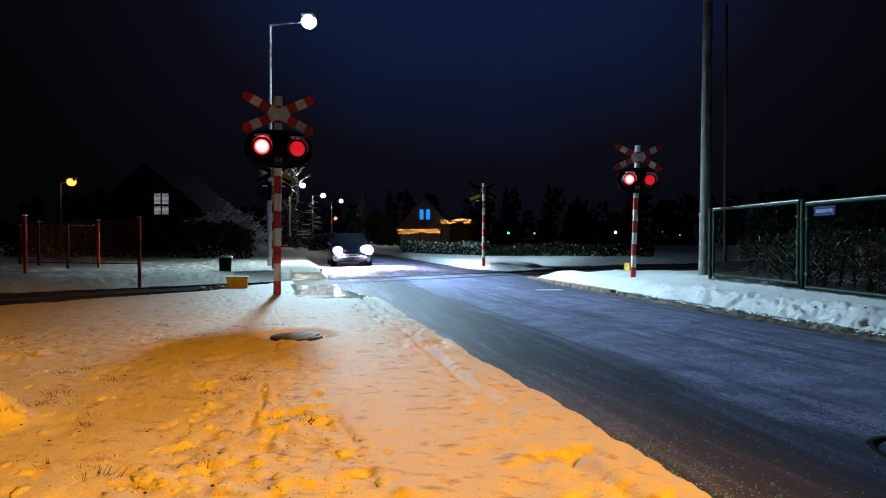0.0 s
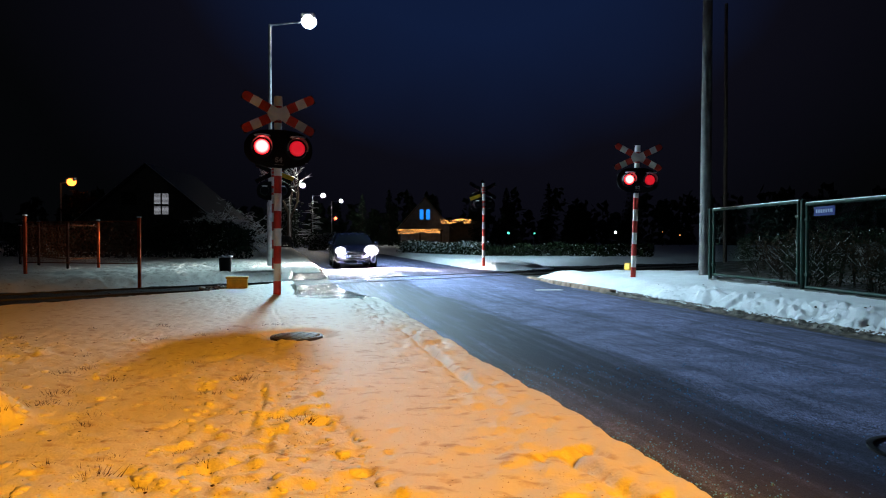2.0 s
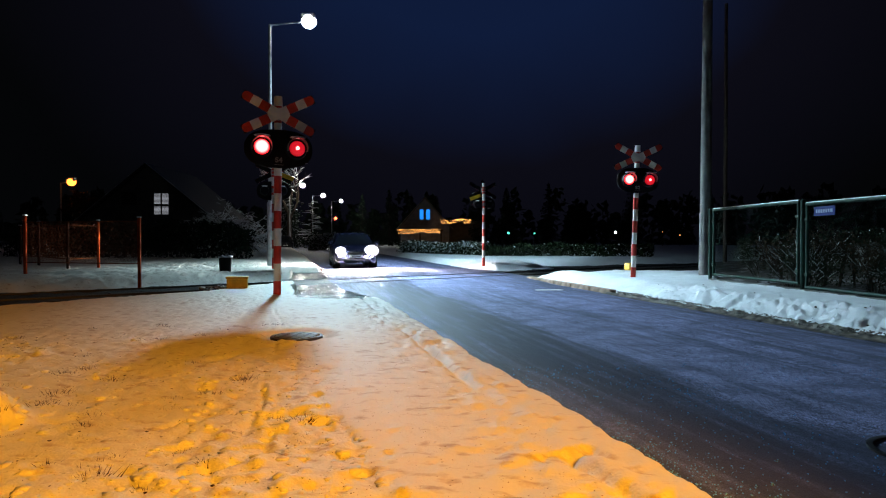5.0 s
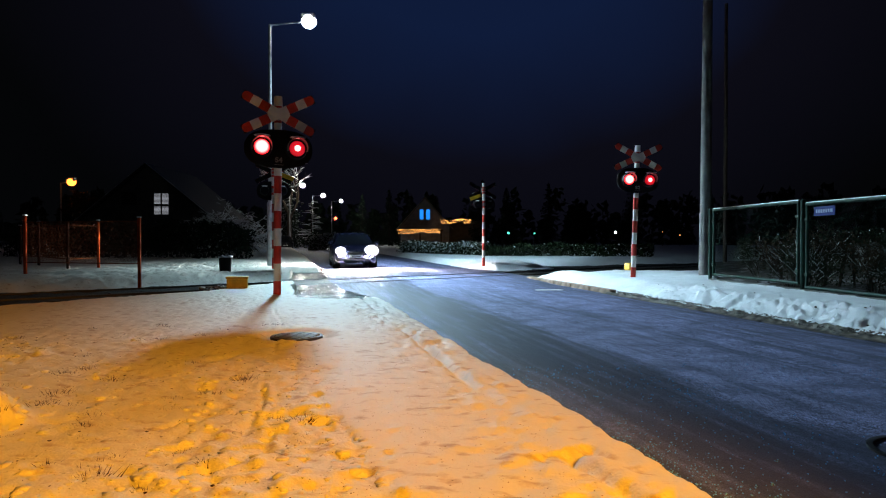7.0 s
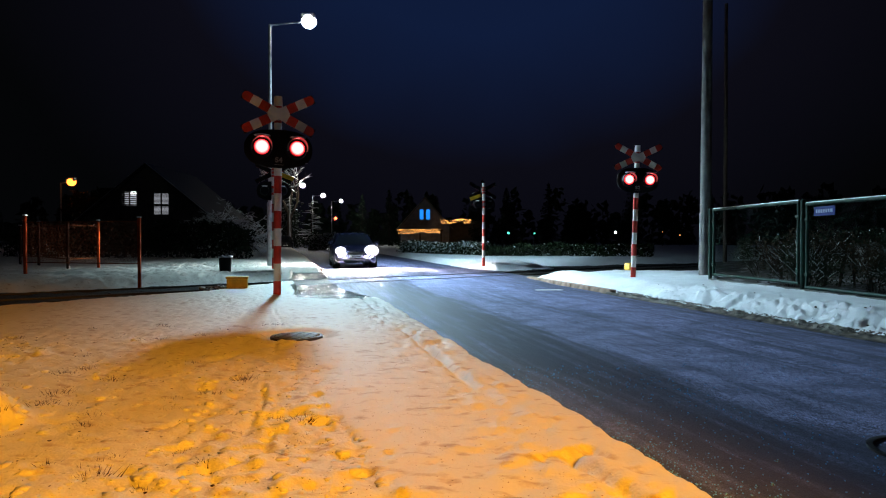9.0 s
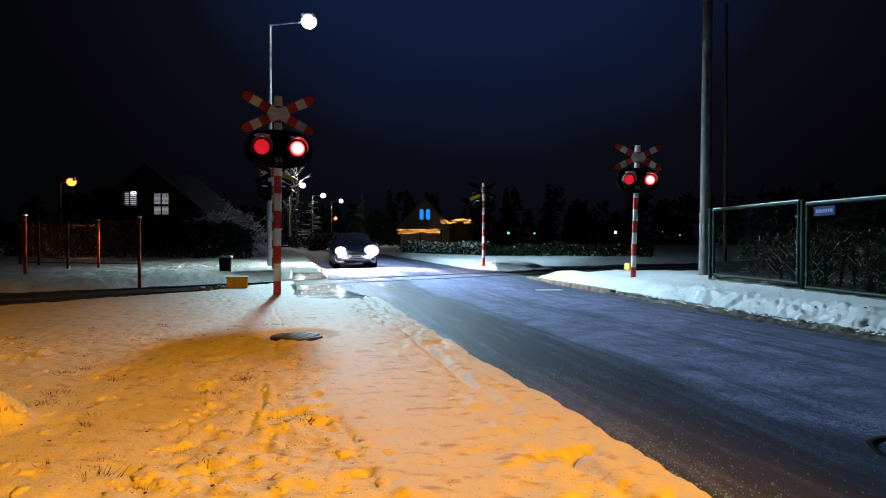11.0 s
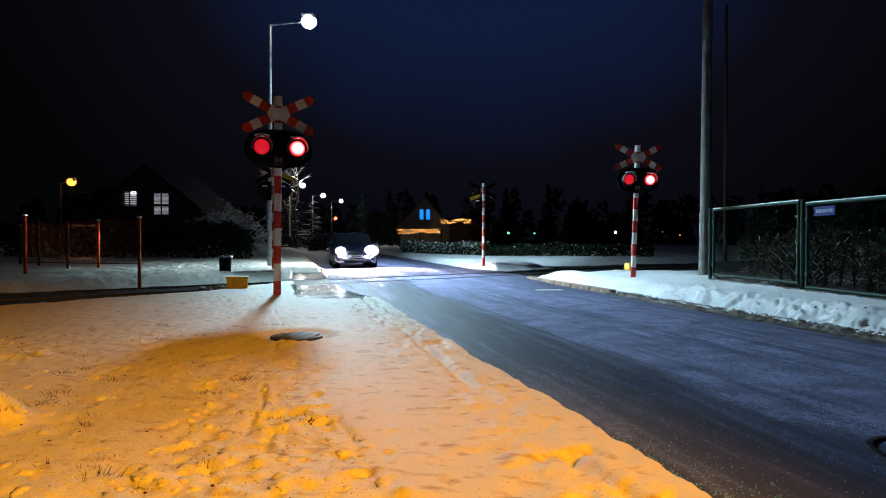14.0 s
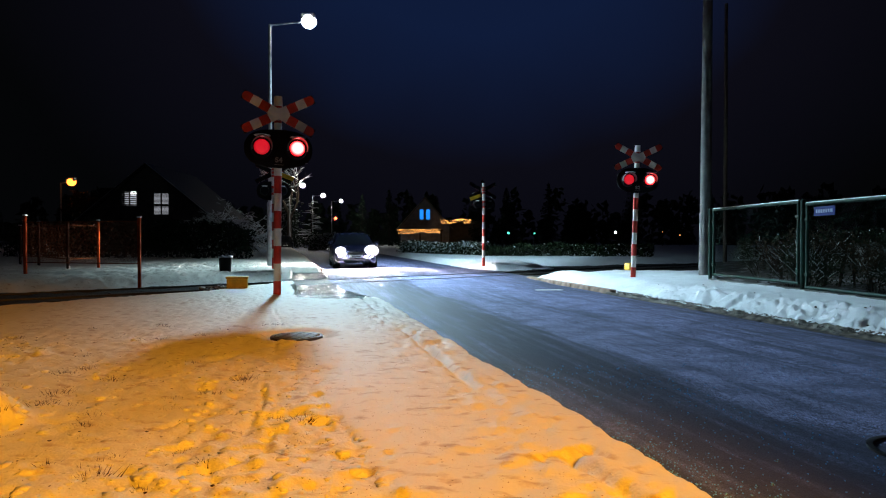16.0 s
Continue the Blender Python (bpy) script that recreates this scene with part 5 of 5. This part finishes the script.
n = 1000
ys = 3.15 + rng.normal(size=n) * 0.42
ys = np.clip(ys, 2.0, 4.4)
xs = left_edge(ys) + 0.18 + np.abs(rng.normal(size=n)) * 0.20 + 0.24 * (rng.random(n) < 0.6)
lumps("ice_crust", np.stack([xs, ys, road_z(xs, ys) + 0.003], 1), rng.uniform(0.001, 0.0062, n) * rng.random(n) ** 0.7, M["ice"], "crust of ice grains beside the snow edge, tinted blue for glitter", "ice", 7, 0.8)
n = 2200
ys = 2.0 + rng.random(n) ** 1.2 * 5.0
us = 0.25 + rng.random(n) * 1.1
lumps("path_grit", np.stack([left_edge(ys) - us, ys, snow_left_z(left_edge(ys) - us, ys, us) + 0.0005], 1), rng.uniform(0.0008, 0.0036, n) * rng.random(n) ** 0.6, M["grit"], "brown grit trodden into the snowy footpath", "grit", 6, 0.35)


n = 5200
ys = 1.75 + rng.random(n) ** 1.1 * 3.7
us = 1.0 + rng.random(n) * (1.1 + 0.85 * ys)
xs = left_edge(ys) - us
keep = (fbm(xs, ys, 1.9, 97, 3) + 0.5 * fbm(xs, ys, 6, 98, 2) + rng.normal(size=n) * 0.18 > 0.02) & (us + 0.3 * fbm(xs, ys, 0.8, 5) > 1.15)
xs, ys, us = xs[keep], ys[keep], us[keep]
cs = 0.005 + 0.030 * rng.random(len(xs)) ** 3.5
lumps("snow_clods", np.stack([xs, ys, snow_left_z(xs, ys, us) - 0.26 * cs], 1), cs, M["trodden"], "crumbled clods of frozen snow on the grass verge", "snow", 12, 0.46)
n = 420
ys = 1.8 + rng.random(n) ** 1.1 * 4.2
us = 1.15 + rng.random(n) * (1.1 + 0.85 * ys)
xs = left_edge(ys) - us
lumps("leaf_litter", np.stack([xs, ys, snow_left_z(xs, ys, us) + 0.001], 1), 0.0015 + 0.007 * rng.random(n) ** 2.5, M["dry_grass"], "dark scraps of dead leaves strewn over the snow", "leaf litter", 13, 0.35)


n = 260
ys = 2.2 + rng.random(n) ** 1.1 * 6.5
us = 0.2 + rng.random(n) * 1.0
lumps("path_ice", np.stack([left_edge(ys) - us, ys, snow_left_z(left_edge(ys) - us, ys, us) + 0.001], 1), rng.uniform(0.0015, 0.004, n) * (0.5 + 0.12 * ys), M["ice_white"], "glinting ice crystals on the trodden footpath", "ice", 9, 0.8)
n = 40
xs, ys = -3.95 + rng.normal(size=n) * 0.16, 11.35 + rng.normal(size=n) * 0.14
lumps("rubble", np.stack([xs, ys, 0.22 + rng.random(n) * 0.04], 1), rng.uniform(0.015, 0.05, n), M["slush"], "small heap of brownish rubble behind the box", "rubble", 8, 0.7)


def stems():
    rng = random.Random(8)
    V, F = [], []
    spots = [(-1.64, 6.2, 1.0), (-1.20, 6.0, 0.2)]
    for _ in range(120):
        y = 1.9 + rng.random() ** 1.2 * 4.2
        spots.append((left_edge(y) - 1.2 - rng.random() ** 0.8 * (1.3 + 0.55 * y), y, rng.random() ** 2.2))
    for cx, cy, tuft in spots:
        z = float(snow_left_z(np.array(cx), np.array(cy), np.array(left_edge(cy) - cx)))
        for _ in range(8 + int(60 * tuft)):
            ox, oy = rng.gauss(0, 0.010 + 0.022 * tuft), rng.gauss(0, 0.010 + 0.016 * tuft)
            px, py = cx + ox, cy + oy
            h, w = rng.uniform(0.002, 0.012 + 0.018 * tuft), rng.uniform(0.0014, 0.0036)
            lx, ly = rng.gauss(ox * 0.7, 0.014), rng.gauss(oy * 0.7, 0.014)
            b = len(V)
            V += [(px - w, py, z - 0.02), (px + w, py, z - 0.02), (px, py + w, z - 0.02), (px + lx, py + ly, z + h)]
            F += [(b, b + 1, b + 3), (b + 1, b + 2, b + 3), (b + 2, b, b + 3)]
    tagged(new("grass_stems", mesh_np("grass_stems", V, F, M["dry_grass"], False)), "dry grass stems poking through the snow", "grass", kind="stuff")


stems()


# ---------------- cars ----------------
def car(paint, label, lit, at, long=4.1, high=1.43, wide=1.72):
    """A hatchback; its nose points to local -y, its origin lies on the road under the front axle."""
    t = thing("car", label, "car", at)
    # side outline: (distance behind the nose, lower z, upper z, half width low, half width at the waist)
    prof = [(0.00, 0.30, 0.60, 0.56), (0.10, 0.20, 0.70, 0.70), (0.45, 0.18, 0.80, 0.82), (1.00, 0.18, 0.90, 0.86), (1.25, 0.18, 0.94, 0.86), (2.4, 0.18, 0.96, 0.86),
            (3.3, 0.18, 0.97, 0.85), (3.85, 0.22, 0.95, 0.80), (4.05, 0.30, 0.88, 0.70)]
    bm = bmesh.new()
    rings = []
    for y, z0, z1, w in prof:
        w *= wide / 1.72
        ring = [(-w * 0.92, z0), (-w, z0 + 0.12), (-w, z0 + (z1 - z0) * 0.6), (-w * 0.95, z1 - 0.05), (-w * 0.80, z1), (0, z1 + 0.02), (w * 0.80, z1), (w * 0.95, z1 - 0.05), (w, z0 + (z1 - z0) * 0.6), (w, z0 + 0.12), (w * 0.92, z0)]
        rings.append([bm.verts.new((x, y - 0.78, z)) for x, z in ring])
    for p, q in zip(rings, rings[1:]):
        for j in range(len(p)):
            bm.faces.new((p[j], p[(j + 1) % len(p)], q[(j + 1) % len(p)], q[j]))
    bm.faces.new(rings[0][::-1])
    bm.faces.new(rings[-1])
    bmesh.ops.recalc_face_normals(bm, faces=bm.faces)
    part("body", bm, paint, t, smooth=True)
    # cabin: four panes below a painted roof
    lo = [(-0.76, 0.22), (0.76, 0.22), (0.78, 2.9), (-0.78, 2.9)]
    hi = [(-0.58, 1.05), (0.58, 1.05), (0.60, 2.55), (-0.60, 2.55)]
    for j, pane in enumerate(("windscreen", "side_window", "rear_window", "side_window")):
        k = (j + 1) % 4
        bm = bmesh.new()
        outer = [Vector((*lo[j], 0.93)), Vector((*lo[k], 0.93)), Vector((*hi[k], high - 0.06)), Vector((*hi[j], high - 0.06))]
        inward = (Vector((0, 1.8, 1.1)) - sum(outer, Vector()) / 4).normalized() * 0.02
        a = [bm.verts.new(p) for p in outer]
        b = [bm.verts.new(p + inward) for p in outer]
        bm.faces.new(a)
        bm.faces.new(b[::-1])
        for q in range(4):
            bm.faces.new((a[q], b[q], b[(q + 1) % 4], a[(q + 1) % 4]))
        bmesh.ops.recalc_face_normals(bm, faces=bm.faces)
        part(pane, bm, M["glass"], t, "dark window glass")
    bm = bmesh.new()
    lo = [(-0.60, 1.0), (0.60, 1.0), (0.62, 2.6), (-0.62, 2.6)]
    hi = [(-0.48, 1.18), (0.48, 1.18), (0.50, 2.45), (-0.50, 2.45)]
    a = [bm.verts.new((x, y, high - 0.065)) for x, y in lo]
    b = [bm.verts.new((x, y, high)) for x, y in hi]
    for j in range(4):
        bm.faces.new((a[j], a[(j + 1) % 4], b[(j + 1) % 4], b[j]))
    bm.faces.new(b)
    part("roof", bm, paint, t, smooth=True)
    for s in (-1, 1):
        part("pillar", rod((s * 0.76, 0.22, 0.93), (s * 0.58, 1.05, high - 0.05), 0.032, n=8), paint, t)
        part("rear_pillar", rod((s * 0.78, 2.9, 0.93), (s * 0.60, 2.55, high - 0.05), 0.05, n=8), paint, t)
        part("mirror", ball((s * 0.93, 0.42, 0.98), 0.10, 1.0, 0.7, 0.75), paint, t, smooth=True)
        # glass made oversized to carry the glare, larger on the brighter side
        k = 0.22 if s < 0 else 0.30
        lamp = part("headlight", ball((0, 0, 0), 1, u=28, v=18), M["headlight_glow"] if lit else M["glass"], t, smooth=True, at=Matrix.LocRotScale((s * 0.60, -0.66, 0.68), None, (k, k * 0.5, k * 0.78)))
        if lit:
            # low beam: an added bright strip behind an added lip, so that it shines below the horizontal only
            x0, x1 = s * 0.60 - 0.11, s * 0.60 + 0.11
            part("beam_strip", box(x0, x1, -0.80, -0.79, 0.585, 0.615), M["headlight"] if s < 0 else M["headlight_warm"], t, "glaring strip added to throw the low beam")
            shield = box(x0 - 0.012, x1 + 0.012, -0.905, -0.895, 0.5805, 0.632)
            box(x0 - 0.012, x1 + 0.012, -0.895, -0.79, 0.618, 0.632, shield)
            part("beam_shield", shield, M["black"], t)
            part("fog_lamp", rod((s * 0.58, -0.66, 0.36), (s * 0.58, -0.70, 0.36), 0.06, n=16), M["glass"], t)
    part("grille", box(-0.38, 0.38, -0.80, -0.70, 0.52, 0.64), M["black"], t, bevel=0.015)
    part("lower_intake", box(-0.50, 0.50, -0.79, -0.68, 0.26, 0.40), M["black"], t, bevel=0.02)
    plate = part("number_plate", box(-0.26, 0.26, -0.815, -0.80, 0.42, 0.52), M["white"], t, "white number plate")
    part("plate_bar", box(-0.19, 0.19, -0.819, -0.816, 0.445, 0.495), M["black"], plate)
    part("bumper", box(-0.74, 0.74, -0.77, -0.62, 0.40, 0.53), paint, t, bevel=0.03)
    wheels = []
    tyre = bmesh.new()
    pts = [(0.19, -0.085), (0.285, -0.09), (0.305, -0.065), (0.305, 0.065), (0.285, 0.09), (0.19, 0.085)]
    ring = []
    for i in range(28):
        a = 2 * math.pi * i / 28
        ring.append([tyre.verts.new((h, r * math.cos(a), r * math.sin(a))) for r, h in pts])
    for i in range(28):
        p, q = ring[i], ring[(i + 1) % 28]
        for j in range(len(pts)):
            tyre.faces.new((p[j], p[(j + 1) % len(pts)], q[(j + 1) % len(pts)], q[j]))
    bmesh.ops.recalc_face_normals(tyre, faces=tyre.faces)
    first = None
    for s in (-1, 1):
        for y in (0.0, 2.5):
            hub = part("wheel", rod((-0.05, 0, 0), (0.05, 0, 0), 0.06, n=12), M["grey_metal"], t, at=pose(s * 0.755, y, 0.305))
            if first is None:
                first = part("tyre", tyre, M["rubber"], hub, smooth=True)
                rim_bm = rod((-0.02, 0, 0), (0.02, 0, 0), 0.05, n=10)
                for i in range(5):
                    a = 2 * math.pi * i / 5
                    rod((0, 0, 0), (0, 0.19 * math.cos(a), 0.19 * math.sin(a)), 0.025, n=6, bm=rim_bm)
                rim = part("rim", rim_bm, M["grey_metal"], hub)
            else:
                share("tyre", first.data, hub, Matrix())
                share("rim", rim.data, hub, Matrix())
            wheels.append((hub, s * 0.755, y))
    # dark wheel arches
    for s in (-1, 1):
        for y in (0.0, 2.5):
            part("wheel_arch", rod((s * 0.60, y, 0.33), (s * 0.865, y, 0.33), 0.36, n=24), M["black"], t)
    return t, wheels


CAR_YAW = 13.0
CAR, WHEELS = car(M["car_paint"], "dark blue hatchback waiting with glaring headlights", True, pose(-3.55, 25.4, 0.0, 0, 0, CAR_YAW), high=1.40, wide=1.78)
car(M["car_dark"], "dark parked car on the snowy roadside", False, pose(-19.9, 80.0, 0.0, 0, 0, 15), high=1.66)
car(M["car_pale"], "pale parked car beyond the crossing", False, pose(-17.6, 99.0, 0.0, 0, 0, 15))


# ---------------- what moves ----------------
def motions():
    # the car rolls up to the crossing and stops
    ahead = Vector((math.sin(radians(CAR_YAW)), -math.cos(radians(CAR_YAW)), 0))
    stop = Vector((-3.55, 25.4, 0.0))
    steps = [(0.0, 1.75), (0.25, 1.49), (0.5, 1.22), (0.75, 0.94), (1.0, 0.66), (1.25, 0.45), (1.5, 0.29), (1.75, 0.17), (2.0, 0.09), (2.5, 0.0), (16.0, 0.0)]
    walk(CAR, [(t, Matrix.Translation(stop - ahead * d) @ pose(0, 0, 0, 0, 0, CAR_YAW)) for t, d in steps])
    for hub, x, y in WHEELS:
        walk(hub, [(t, pose(x, y, 0.305, math.degrees(d / 0.305))) for t, d in steps])
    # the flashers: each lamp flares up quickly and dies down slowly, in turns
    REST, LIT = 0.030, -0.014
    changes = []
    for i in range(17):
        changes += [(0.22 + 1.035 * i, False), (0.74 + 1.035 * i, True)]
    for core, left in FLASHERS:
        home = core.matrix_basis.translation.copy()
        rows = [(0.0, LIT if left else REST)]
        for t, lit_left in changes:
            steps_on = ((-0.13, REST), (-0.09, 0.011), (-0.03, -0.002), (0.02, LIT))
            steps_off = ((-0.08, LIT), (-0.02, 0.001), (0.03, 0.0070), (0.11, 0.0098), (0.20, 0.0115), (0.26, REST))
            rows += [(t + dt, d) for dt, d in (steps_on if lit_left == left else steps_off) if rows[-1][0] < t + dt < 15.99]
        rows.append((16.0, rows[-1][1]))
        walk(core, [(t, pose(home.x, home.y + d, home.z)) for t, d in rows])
    # the attic window lights up: the added sheet slides off its pane
    x, y, z = PANE_COVER_HOME
    walk(PANE_COVER, [(0.0, pose(x, y, z)), (7.1, pose(x, y, z)), (7.2, pose(x - 1.7, y, z)), (16.0, pose(x - 1.7, y, z))])


motions()
